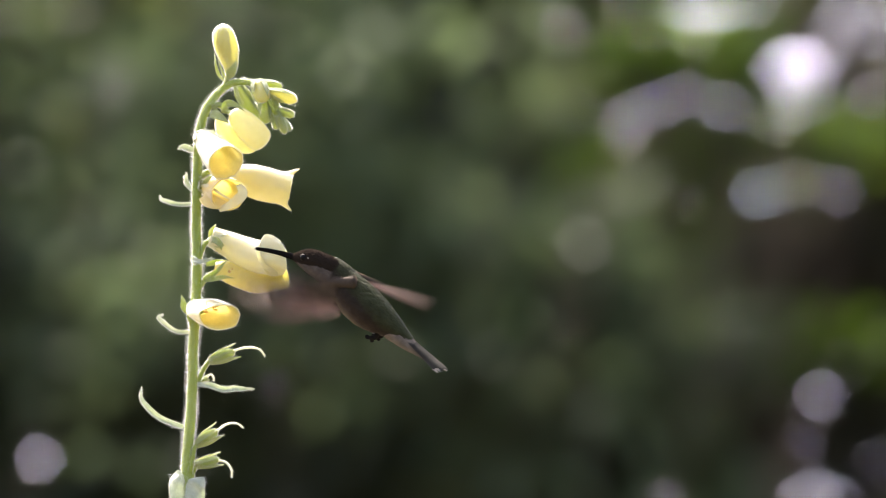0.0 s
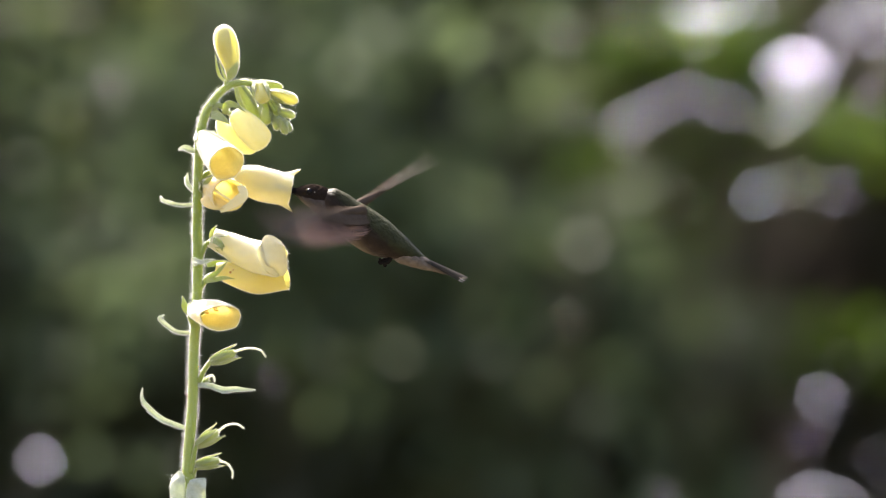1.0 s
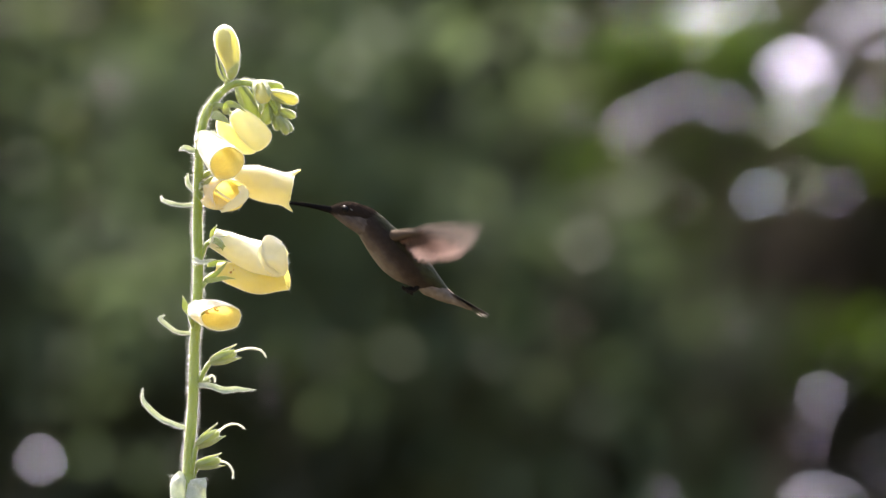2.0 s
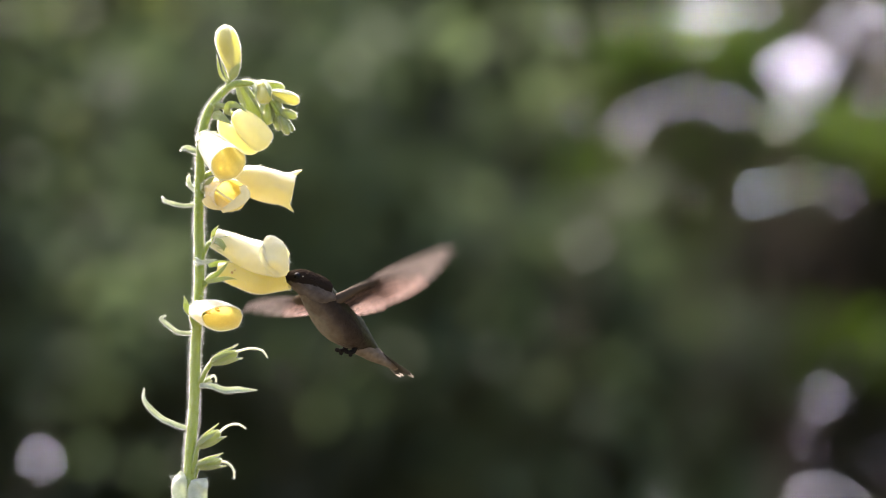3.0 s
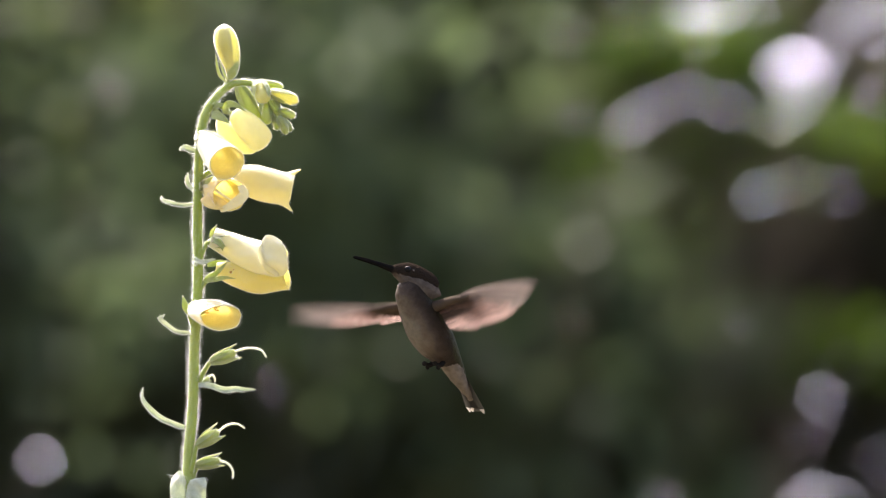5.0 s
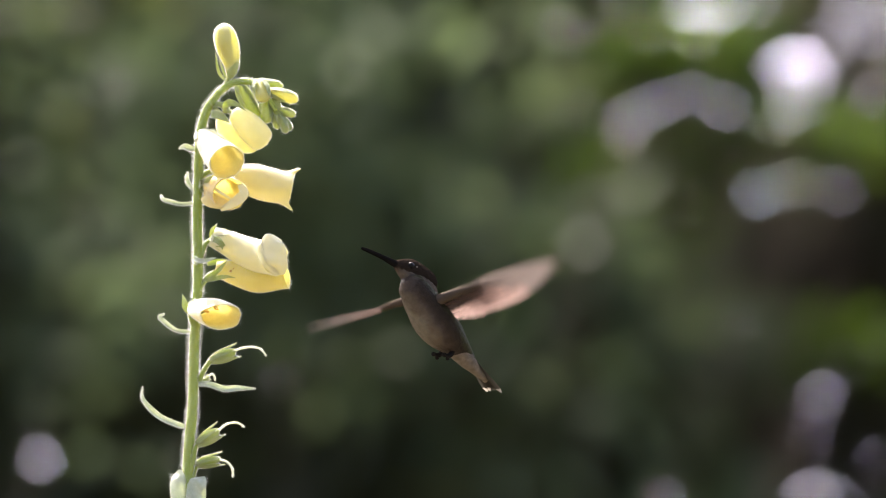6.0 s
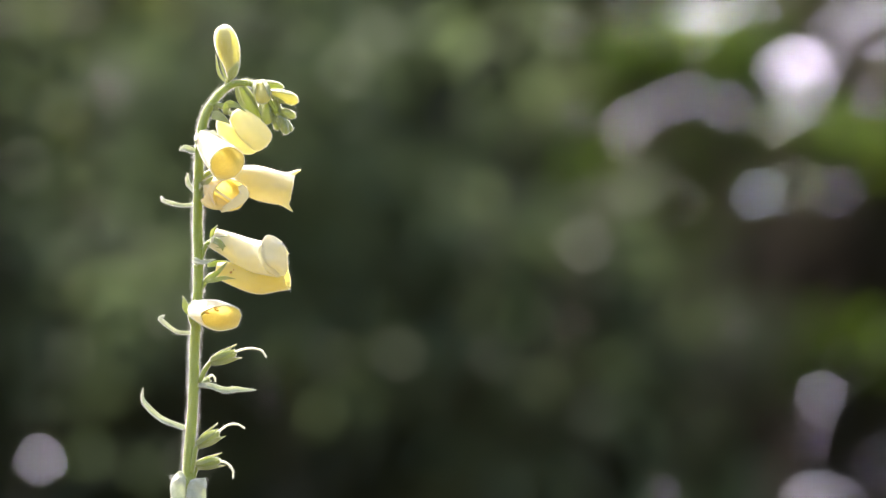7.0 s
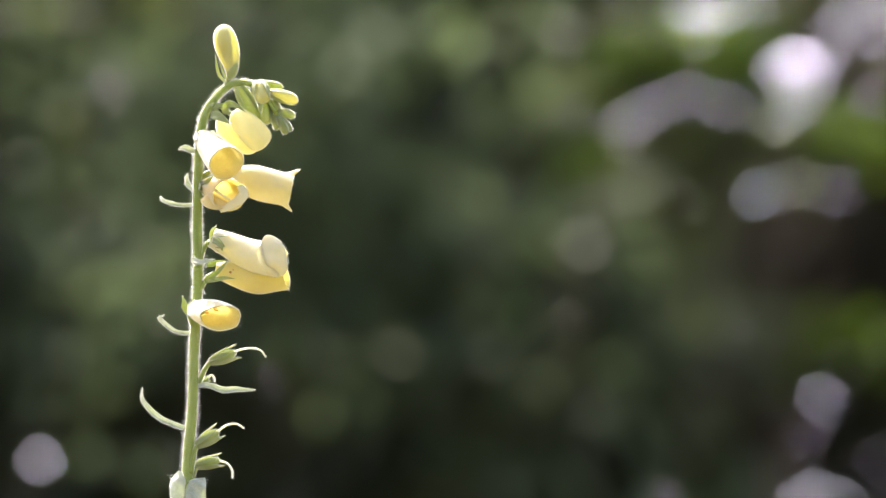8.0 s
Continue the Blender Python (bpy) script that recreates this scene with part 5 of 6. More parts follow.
    walk(bird_head, [
        (0, pose(0.0225, 0.0025, 0.0036, 6.9, 27.3, 2.9)), (0.1, pose(0.0203, -0.0026, 0.0007, 15.6, 25.1, 8.3)), (0.2, pose(0.0187, -0.0023, 0.0011, 13.0, 19.8, 8.5)),
        (0.3, pose(0.0191, -0.0023, 0.0016, 18.2, 20.1, 12.4)), (0.4, pose(0.0191, -0.0023, 0.0021, 13.3, 25.1, 8.0)), (0.5, pose(0.0240, 0.0022, 0.0092, -19.6, 27.9, -51.5)),
        (0.6, pose(0.0221, -0.0006, 0.0052, 6.7, 18.9, -8.0)), (0.7, pose(0.0237, -0.0006, 0.0044, -0.2, 22.5, -19.2)), (0.8, pose(0.0228, -0.0008, 0.0042, 10.2, 15.2, -10.5)),
        (0.9, pose(0.0234, -0.0006, 0.0027, 8.2, 19.6, -4.7)), (1, pose(0.0209, -0.0005, 0.0025, 13.8, 19.2, -1.0)), (1.1, pose(0.0239, -0.0008, 0.0036, 4.7, 19.2, -14.9)),
        (1.2, pose(0.0230, -0.0005, 0.0030, 6.2, 27.3, -11.4)), (1.3, pose(0.0235, -0.0007, 0.0039, 5.8, 24.7, -13.3)), (1.4, pose(0.0245, -0.0007, 0.0029, 6.5, 29.2, -5.0)),
        (1.5, pose(0.0218, -0.0005, 0.0053, 7.5, 27.4, -10.6)), (1.6, pose(0.0235, -0.0007, 0.0038, 5.0, 26.0, -13.4)), (1.7, pose(0.0239, -0.0006, 0.0023, 6.0, 28.6, -5.3)),
        (1.8, pose(0.0237, -0.0005, 0.0025, 7.7, 28.8, -4.8)), (1.9, pose(0.0234, -0.0003, 0.0030, 7.7, 29.3, -5.5)), (2, pose(0.0229, 0.0000, 0.0037, 6.5, 30.2, -7.3)),
        (2.1, pose(0.0223, 0.0003, 0.0046, 4.3, 31.3, -9.7)), (2.2, pose(0.0216, 0.0005, 0.0055, 1.3, 32.5, -12.7)), (2.3, pose(0.0209, 0.0007, 0.0067, -2.0, 33.8, -15.8)),
        (2.4, pose(0.0203, 0.0008, 0.0076, -5.4, 34.9, -18.9)), (2.5, pose(0.0198, 0.0008, 0.0085, -8.3, 36.1, -21.6)), (2.6, pose(0.0193, 0.0007, 0.0093, -10.3, 37.2, -23.5)),
        (2.7, pose(0.0190, 0.0005, 0.0098, -10.9, 38.2, -24.3)), (2.8, pose(0.0188, 0.0003, 0.0100, -9.5, 39.0, -23.5)), (2.9, pose(0.0196, 0.0022, 0.0048, -12.2, 19.1, -41.7)),
        (3, pose(0.0192, 0.0023, 0.0044, -8.7, 20.0, -40.0)), (3.1, pose(0.0191, 0.0021, 0.0048, -7.6, 16.5, -39.7)), (3.2, pose(0.0194, 0.0022, 0.0048, -10.9, 18.0, -41.8)),
        (3.3, pose(0.0195, 0.0022, 0.0047, -11.7, 17.8, -42.4)), (3.4, pose(0.0198, 0.0022, 0.0048, -13.9, 19.6, -43.4)), (3.5, pose(0.0190, 0.0022, 0.0047, -9.8, 21.1, -37.7)),
        (3.6, pose(0.0195, 0.0022, 0.0048, -11.5, 19.4, -40.7)), (3.7, pose(0.0195, 0.0021, 0.0049, -11.0, 18.9, -40.2)), (3.8, pose(0.0197, 0.0022, 0.0048, -13.2, 18.9, -41.3)),
        (3.9, pose(0.0195, 0.0022, 0.0048, -12.1, 17.0, -40.8)), (4, pose(0.0191, 0.0022, 0.0047, -9.5, 19.3, -38.8)), (4.1, pose(0.0196, 0.0022, 0.0048, -13.1, 18.6, -40.6)),
        (4.2, pose(0.0223, 0.0020, 0.0058, -14.1, 18.7, -42.4)), (4.3, pose(0.0198, 0.0030, 0.0058, -5.6, 16.7, -37.7)), (4.4, pose(0.0218, 0.0034, 0.0099, -21.4, 24.8, -48.8)),
        (4.5, pose(0.0228, 0.0008, 0.0087, -8.7, 25.3, -35.4)), (4.6, pose(0.0188, 0.0007, 0.0100, -1.2, 29.9, -24.6)), (4.7, pose(0.0196, 0.0025, 0.0107, -12.6, 28.9, -27.7)),
        (4.8, pose(0.0196, 0.0025, 0.0107, -12.4, 29.0, -27.5)), (4.9, pose(0.0196, 0.0023, 0.0107, -11.8, 28.9, -26.8)), (5, pose(0.0194, 0.0021, 0.0108, -10.7, 28.5, -25.6)),
        (5.1, pose(0.0192, 0.0018, 0.0108, -9.5, 28.2, -24.1)), (5.2, pose(0.0190, 0.0015, 0.0109, -8.1, 27.7, -22.5)), (5.3, pose(0.0189, 0.0012, 0.0109, -6.8, 27.2, -20.9)),
        (5.4, pose(0.0187, 0.0008, 0.0109, -5.4, 26.6, -19.4)), (5.5, pose(0.0185, 0.0005, 0.0110, -4.3, 26.1, -18.0)), (5.6, pose(0.0184, 0.0003, 0.0111, -3.4, 25.7, -17.0)),
        (5.7, pose(0.0183, 0.0001, 0.0111, -2.7, 25.5, -16.2)), (5.8, pose(0.0183, 0.0001, 0.0111, -2.4, 25.4, -16.0)), (5.9, pose(0.0173, 0.0008, 0.0109, -2.1, 22.4, -15.7)),
        (6, pose(0.0171, -0.0017, 0.0101, 3.0, 19.3, -10.3)), (6.1, pose(0.0169, 0.0032, 0.0107, -7.4, 22.3, -24.9)), (6.2, pose(0.0172, 0.0019, 0.0115, -7.2, 27.5, -20.8)),
        (6.3, pose(0.0170, 0.0034, 0.0108, -11.2, 24.0, -26.8)), (6.4, pose(0.0178, 0.0013, 0.0104, -7.8, 29.6, -26.1)), (6.5, pose(0.0169, 0.0014, 0.0104, 3.3, 22.7, -9.6)),
        (6.6, pose(0.0205, 0.0021, 0.0047, -9.2, 19.8, -47.1)), (6.7, pose(0.0205, 0.0021, 0.0047, -9.2, 19.8, -47.1)), (6.8, pose(0.0205, 0.0021, 0.0047, -9.2, 19.8, -47.1)),
        (6.9, pose(0.0205, 0.0021, 0.0047, -9.2, 19.8, -47.1)), (7, pose(0.0205, 0.0021, 0.0047, -9.2, 19.8, -47.1)), (7.1, pose(0.0205, 0.0021, 0.0047, -9.2, 19.8, -47.1)),
        (7.2, pose(0.0205, 0.0021, 0.0047, -9.2, 19.8, -47.1)), (7.3, pose(0.0205, 0.0021, 0.0047, -9.2, 19.8, -47.1)), (7.4, pose(0.0205, 0.0021, 0.0047, -9.2, 19.8, -47.1)),
        (8, pose(0.0205, 0.0021, 0.0047, -9.2, 19.8, -47.1)),
    ])
    walk(bird_tail, [
        (0, pose(-0.0220, -0.0000, 0.0008, -0.0, 0.1, 180.0)), (0.1, pose(-0.0220, -0.0000, 0.0008, -0.4, -3.3, -180.0)), (0.2, pose(-0.0220, 0.0000, 0.0008, 0.8, 2.5, -179.4)),
        (0.3, pose(-0.0220, 0.0000, 0.0008, 0.4, 1.4, -179.8)), (0.4, pose(-0.0220, -0.0000, 0.0008, -0.7, -2.6, 179.5)), (0.5, pose(-0.0220, 0.0000, 0.0008, -20.8, -33.7, 168.2)),
        (0.6, pose(-0.0220, -0.0000, 0.0008, -0.7, -4.7, -179.8)), (0.7, pose(-0.0220, -0.0000, 0.0008, 1.9, 6.6, -179.1)), (0.8, pose(-0.0220, -0.0000, 0.0008, -0.2, -1.0, -179.9)),
        (0.9, pose(-0.0220, -0.0000, 0.0008, -0.2, -1.7, -179.9)), (1, pose(-0.0220, 0.0000, 0.0008, -0.5, -6.4, -179.0)), (1.1, pose(-0.0220, 0.0000, 0.0008, -0.4, -1.8, 179.9)),
        (1.2, pose(-0.0220, 0.0000, 0.0008, -0.2, -1.2, 180.0)), (1.3, pose(-0.0220, 0.0000, 0.0008, 0.2, 1.0, -180.0)), (1.4, pose(-0.0220, 0.0000, 0.0008, -0.5, -5.7, -179.8)),
        (1.5, pose(-0.0220, -0.0000, 0.0008, 1.3, 7.1, 180.0)), (1.6, pose(-0.0220, 0.0000, 0.0008, 0.5, 2.3, -179.9)), (1.7, pose(-0.0220, 0.0000, 0.0008, 0.3, 2.8, 179.9)),
        (1.8, pose(-0.0220, 0.0000, 0.0008, -0.2, -1.4, -179.9)), (1.9, pose(-0.0220, -0.0000, 0.0008, -0.9, -5.5, -179.9)), (2, pose(-0.0220, 0.0000, 0.0008, -2.3, -9.5, 179.6)),
        (2.1, pose(-0.0220, 0.0000, 0.0008, -4.3, -13.2, 178.3)), (2.2, pose(-0.0220, 0.0000, 0.0008, -7.0, -16.2, 176.2)), (2.3, pose(-0.0220, -0.0000, 0.0008, -10.1, -18.4, 173.4)),
        (2.4, pose(-0.0220, -0.0000, 0.0008, -13.3, -19.7, 170.0)), (2.5, pose(-0.0220, -0.0000, 0.0008, -16.4, -20.5, 166.4)), (2.6, pose(-0.0220, 0.0000, 0.0008, -19.3, -21.1, 162.8)),
        (2.7, pose(-0.0220, 0.0000, 0.0008, -21.9, -22.4, 160.0)), (2.8, pose(-0.0220, 0.0000, 0.0008, -24.1, -25.1, 158.3)), (2.9, pose(-0.0220, 0.0000, 0.0008, -1.2, -1.8, 179.2)),
        (3, pose(-0.0220, 0.0000, 0.0008, -4.1, -6.6, 177.9)), (3.1, pose(-0.0220, 0.0000, 0.0008, -1.6, -2.5, 179.2)), (3.2, pose(-0.0220, 0.0000, 0.0008, -0.9, -1.3, 179.5)),
        (3.3, pose(-0.0220, -0.0000, 0.0008, -0.7, -1.1, 179.5)), (3.4, pose(-0.0220, -0.0000, 0.0008, -1.0, -1.4, 179.3)), (3.5, pose(-0.0220, 0.0000, 0.0008, -1.1, -2.0, 179.3)),
        (3.6, pose(-0.0220, 0.0000, 0.0008, -0.5, -0.7, 179.7)), (3.7, pose(-0.0220, -0.0000, 0.0008, 0.3, 0.4, -179.8)), (3.8, pose(-0.0220, -0.0000, 0.0008, 2.2, 3.3, -178.4)),
        (3.9, pose(-0.0220, -0.0000, 0.0008, 4.4, 6.2, -176.9)), (4, pose(-0.0220, -0.0000, 0.0008, 1.0, 1.6, -179.4)), (4.1, pose(-0.0220, 0.0000, 0.0008, 3.8, 5.7, -177.2)),
        (4.2, pose(-0.0220, 0.0000, 0.0008, 4.4, 6.2, -176.6)), (4.3, pose(-0.0220, 0.0000, 0.0008, -5.7, -9.4, 177.6)), (4.4, pose(-0.0220, -0.0000, 0.0008, -26.7, -38.8, 158.3)),
        (4.5, pose(-0.0220, -0.0000, 0.0008, -7.8, -13.9, 175.2)), (4.6, pose(-0.0220, 0.0000, 0.0008, -10.3, -19.8, 173.6)), (4.7, pose(-0.0220, -0.0000, 0.0008, 3.4, 5.7, -176.1)),
        (4.8, pose(-0.0220, -0.0000, 0.0008, 3.1, 5.2, -176.4)), (4.9, pose(-0.0220, 0.0000, 0.0008, 2.8, 4.7, -176.7)), (5, pose(-0.0220, -0.0000, 0.0008, 2.6, 4.3, -177.1)),
        (5.1, pose(-0.0220, -0.0000, 0.0008, 2.3, 3.8, -177.4)), (5.2, pose(-0.0220, 0.0000, 0.0008, 2.0, 3.3, -177.7)), (5.3, pose(-0.0220, -0.0000, 0.0008, 1.8, 2.8, -178.1)),
        (5.4, pose(-0.0220, -0.0000, 0.0008, 1.5, 2.4, -178.4)), (5.5, pose(-0.0220, 0.0000, 0.0008, 1.2, 1.9, -178.7)), (5.6, pose(-0.0220, 0.0000, 0.0008, 0.9, 1.4, -179.0)),
        (5.7, pose(-0.0220, -0.0000, 0.0008, 0.6, 1.0, -179.4)), (5.8, pose(-0.0220, -0.0000, 0.0008, 0.3, 0.5, -179.7)), (5.9, pose(-0.0220, 0.0000, 0.0008, 2.6, 4.2, -177.6)),
        (6, pose(-0.0220, 0.0000, 0.0008, 0.0, 0.0, -180.0)), (6.1, pose(-0.0220, 0.0000, 0.0008, -2.0, -2.9, 178.0)), (6.2, pose(-0.0220, 0.0000, 0.0008, -0.9, -1.2, 178.9)),
        (6.3, pose(-0.0220, 0.0000, 0.0008, 1.4, 1.8, -178.4)), (6.4, pose(-0.0220, 0.0000, 0.0008, -3.7, -5.7, 176.0)), (6.5, pose(-0.0220, 0.0000, 0.0008, 8.2, 10.4, -172.7)),
        (6.6, pose(-0.0220, -0.0000, 0.0008, 0.0, 0.0, 180.0)), (6.7, pose(-0.0220, 0.0000, 0.0008, 0.0, 0.0, 180.0)), (6.8, pose(-0.0220, -0.0000, 0.0008, 0.0, 0.0, 180.0)),
        (6.9, pose(-0.0220, 0.0000, 0.0008, 0.0, 0.0, 180.0)), (7, pose(-0.0220, 0.0000, 0.0008, 0.0, 0.0, 180.0)), (7.1, pose(-0.0220, 0.0000, 0.0008, 0.0, 0.0, 180.0)),
        (7.2, pose(-0.0220, -0.0000, 0.0008, 0.0, 0.0, 180.0)), (7.3, pose(-0.0220, 0.0000, 0.0008, 0.0, 0.0, 180.0)), (7.4, pose(-0.0220, 0.0000, 0.0008, 0.0, 0.0, 180.0)),
        (8, pose(-0.0220, 0.0000, 0.0008, 0.0, 0.0, 180.0)),
    ])
    walk(bird_wing_left, [
        (0, at_left(-92, 41, 7)), (0.03333, at_left(-81, 15, -16)), (0.06667, at_left(-55, 32, 2)), (0.1, at_left(-57, 49, 16)),
        (0.1333, at_left(-6, 47, 74)), (0.1667, at_left(16, -26, 100)), (0.2, at_left(-14, -38, 113)), (0.2333, at_left(-36, -20, 114)),
        (0.2667, at_left(-40, -29, 130)), (0.3, at_left(-21, -52, 127)), (0.3333, at_left(20, -70, 101)), (0.3667, at_left(20, -49, 106)),
        (0.4, at_left(-16, -26, 114)), (0.4333, at_left(-46, -1, 109)), (0.4667, at_left(-7, -32, 58)), (0.5, at_left(1, -30, 56)),
        (0.5333, at_left(7, -27, 54)), (0.5667, at_left(-10, 43, 60)), (0.6, at_left(-55, 40, 24)), (0.6333, at_left(-55, 8, 32)),
        (0.6667, at_left(-44, -20, 104)), (0.7, at_left(-32, -48, 137)), (0.7333, at_left(-1, -71, 120)), (0.7667, at_left(-19, -71, 113)),
        (0.8, at_left(-48, -55, 130)), (0.8333, at_left(-61, -34, 112)), (0.8667, at_left(-69, -0, 44)), (0.9, at_left(-53, 23, 51)),
        (0.9333, at_left(-21, 31, 83)), (0.9667, at_left(3, 34, 77)), (1, at_left(-27, 23, 45)), (1.033, at_left(-41, -3, 29)),
        (1.067, at_left(-53, -37, 103)), (1.1, at_left(-32, -47, 110)), (1.133, at_left(2, -59, 95)), (1.167, at_left(-8, -65, 104)),
        (1.2, at_left(-33, -57, 119)), (1.233, at_left(-50, -46, 125)), (1.267, at_left(-52, -35, 108)), (1.3, at_left(-23, -47, 102)),
        (1.333, at_left(12, -46, 89)), (1.367, at_left(-2, 31, 95)), (1.4, at_left(-42, 38, 54)), (1.433, at_left(-53, 10, 46)),
        (1.467, at_left(-30, -29, 104)), (1.5, at_left(-5, -56, 111)), (1.533, at_left(39, -64, 83)), (1.567, at_left(3, -54, 96)),
        (1.6, at_left(-25, -46, 107)), (1.633, at_left(-45, -28, 98)), (1.667, at_left(-62, 8, 33)), (1.7, at_left(-47, 33, 44)),
        (1.733, at_left(-8, 37, 87)), (1.767, at_left(11, -36, 109)), (1.8, at_left(-7, -36, 113)), (1.833, at_left(-25, -22, 105)),
        (1.867, at_left(-51, 21, 45)), (1.9, at_left(-42, 33, 54)), (1.933, at_left(-21, 37, 76)), (1.967, at_left(-0, -32, 111)),
        (2, at_left(-17, -25, 109)), (2.033, at_left(-33, -16, 107)), (2.067, at_left(-50, -43, 113)), (2.1, at_left(-29, -54, 108)),
        (2.133, at_left(2, -63, 89)), (2.167, at_left(6, -21, 96)), (2.2, at_left(-12, -14, 94)), (2.233, at_left(-28, -4, 90)),
        (2.267, at_left(-58, -46, 138)), (2.3, at_left(-51, -65, 138)), (2.333, at_left(-35, -84, 127)), (2.367, at_left(2, -62, 110)),
        (2.4, at_left(-14, -46, 121)), (2.433, at_left(-20, -21, 117)), (2.467, at_left(-49, 25, 58)), (2.5, at_left(-35, 24, 61)),
        (2.533, at_left(-16, 15, 67)), (2.567, at_left(-14, -54, 110)), (2.6, at_left(-21, -36, 115)), (2.633, at_left(-22, -17, 117)),
        (2.667, at_left(-36, -45, 118)), (2.7, at_left(-35, -65, 116)), (2.733, at_left(-36, -85, 114)), (2.767, at_left(8, -41, 52)),
        (2.8, at_left(-18, -25, 70)), (2.833, at_left(-35, -3, 78)), (2.867, at_left(-18, 1, 101)), (2.9, at_left(-11, -28, 94)),
        (2.933, at_left(16, -46, 82)), (2.967, at_left(-2, -64, 107)), (3, at_left(-14, -50, 113)), (3.033, at_left(-23, -34, 114)),
        (3.067, at_left(-33, -22, 113)), (3.1, at_left(-23, -42, 114)), (3.133, at_left(-7, -61, 107)), (3.167, at_left(-4, -50, 104)),
        (3.2, at_left(-18, -32, 108)), (3.233, at_left(-29, -11, 107)), (3.267, at_left(-32, 3, 84)), (3.3, at_left(-14, -11, 87)),
        (3.333, at_left(3, -26, 86)), (3.367, at_left(14, -66, 86)), (3.4, at_left(-12, -49, 105)), (3.433, at_left(-26, -29, 110)),
        (3.467, at_left(-30, -38, 130)), (3.5, at_left(-27, -55, 133)), (3.533, at_left(-18, -70, 129)), (3.567, at_left(7, -59, 95)),
        (3.6, at_left(-16, -42, 108)), (3.633, at_left(-28, -22, 110)), (3.667, at_left(-32, -26, 119)), (3.7, at_left(-22, -47, 118)),
        (3.733, at_left(-5, -66, 108)), (3.767, at_left(-16, -52, 119)), (3.8, at_left(-23, -36, 122)), (3.833, at_left(-29, -19, 122)),
        (3.867, at_left(-28, -23, 110)), (3.9, at_left(-15, -41, 107)), (3.933, at_left(8, -60, 92)), (3.967, at_left(-34, -69, 144)),
        (4, at_left(-33, -55, 139)), (4.033, at_left(-35, -39, 135)), (4.067, at_left(-27, -21, 115)), (4.1, at_left(-20, -36, 116)),
        (4.133, at_left(-10, -51, 113)), (4.167, at_left(16, -55, 83)), (4.2, at_left(-9, -40, 98)), (4.233, at_left(-24, -24, 102)),
        (4.267, at_left(-36, 14, 120)), (4.3, at_left(-28, -20, 124)), (4.333, at_left(-20, -51, 129)), (4.367, at_left(21, -31, 74)),
        (4.4, at_left(-1, -21, 77)), (4.433, at_left(-16, -6, 81)), (4.467, at_left(20, -34, 96)), (4.5, at_left(26, -41, 92)),
        (4.533, at_left(33, -45, 89)), (4.567, at_left(8, -44, 91)), (4.6, at_left(-7, -32, 97)), (4.633, at_left(-20, -18, 101)),
        (4.667, at_left(-14, -15, 91)), (4.7, at_left(2, -27, 91)), (4.733, at_left(25, -40, 78)), (4.767, at_left(17, -29, 78)),
        (4.8, at_left(-2, -19, 85)), (4.833, at_left(-19, -8, 90)), (4.867, at_left(-24, -33, 94)), (4.9, at_left(-4, -45, 79)),
        (4.933, at_left(24, -51, 59)), (4.967, at_left(12, -27, 82)), (5, at_left(-5, -16, 89)), (5.033, at_left(-21, -4, 91)),
        (5.067, at_left(-18, -20, 104)), (5.1, at_left(-4, -35, 97)), (5.133, at_left(17, -48, 83)), (5.167, at_left(11, -22, 91)),
        (5.2, at_left(-5, -8, 95)), (5.233, at_left(-18, 5, 96)), (5.267, at_left(-12, -14, 96)), (5.3, at_left(3, -28, 90)),
        (5.333, at_left(23, -39, 80)), (5.367, at_left(17, -30, 78)), (5.4, at_left(-1, -19, 84)), (5.433, at_left(-17, -7, 88)),
        (5.467, at_left(-23, -33, 91)), (5.5, at_left(-2, -45, 78)), (5.533, at_left(26, -51, 57)), (5.567, at_left(13, -28, 82)),
        (5.6, at_left(-5, -16, 88)), (5.633, at_left(-19, -3, 90)), (5.667, at_left(-17, -21, 102)), (5.7, at_left(-3, -36, 96)),
        (5.733, at_left(18, -49, 82)), (5.767, at_left(21, -31, 76)), (5.8, at_left(-1, -19, 84)), (5.833, at_left(-19, -5, 88)),
        (5.867, at_left(-15, -23, 102)), (5.9, at_left(-4, -35, 97)), (5.933, at_left(13, -46, 86)), (5.967, at_left(8, -51, 98)),
        (6, at_left(-9, -39, 106)), (6.033, at_left(-20, -24, 110)), (6.067, at_left(-20, -2, 87)), (6.1, at_left(-3, -17, 87)),
        (6.133, at_left(16, -30, 79)), (6.167, at_left(19, -34, 82)), (6.2, at_left(-0, -19, 90)), (6.233, at_left(-14, -1, 95)),
        (6.267, at_left(-14, -3, 86)), (6.3, at_left(2, -19, 80)), (6.333, at_left(24, -32, 68)), (6.367, at_left(15, -28, 85)),
        (6.4, at_left(-0, -11, 92)), (6.433, at_left(-16, 7, 95)), (6.467, at_left(-20, -22, 88)), (6.5, at_left(-0, -38, 74)),
        (6.533, at_left(27, -39, 54)), (6.567, at_left(35, -23, 19)), (6.6, at_left(5, -25, 34)), (6.633, at_left(-19, -30, 40)),
        (6.667, at_left(-70, 22, 40)), (6.7, at_left(-52, 23, 51)), (6.733, at_left(-35, 20, 62)), (6.767, at_left(-10, 22, 53)),
        (6.8, at_left(-28, 22, 43)), (6.833, at_left(-41, 15, 40)), (6.867, at_left(-38, -30, 104)), (6.9, at_left(-30, -48, 109)),
        (6.933, at_left(-14, -62, 100)), (6.967, at_left(24, -35, 45)), (7, at_left(4, -35, 52)), (7.033, at_left(-19, -26, 57)),
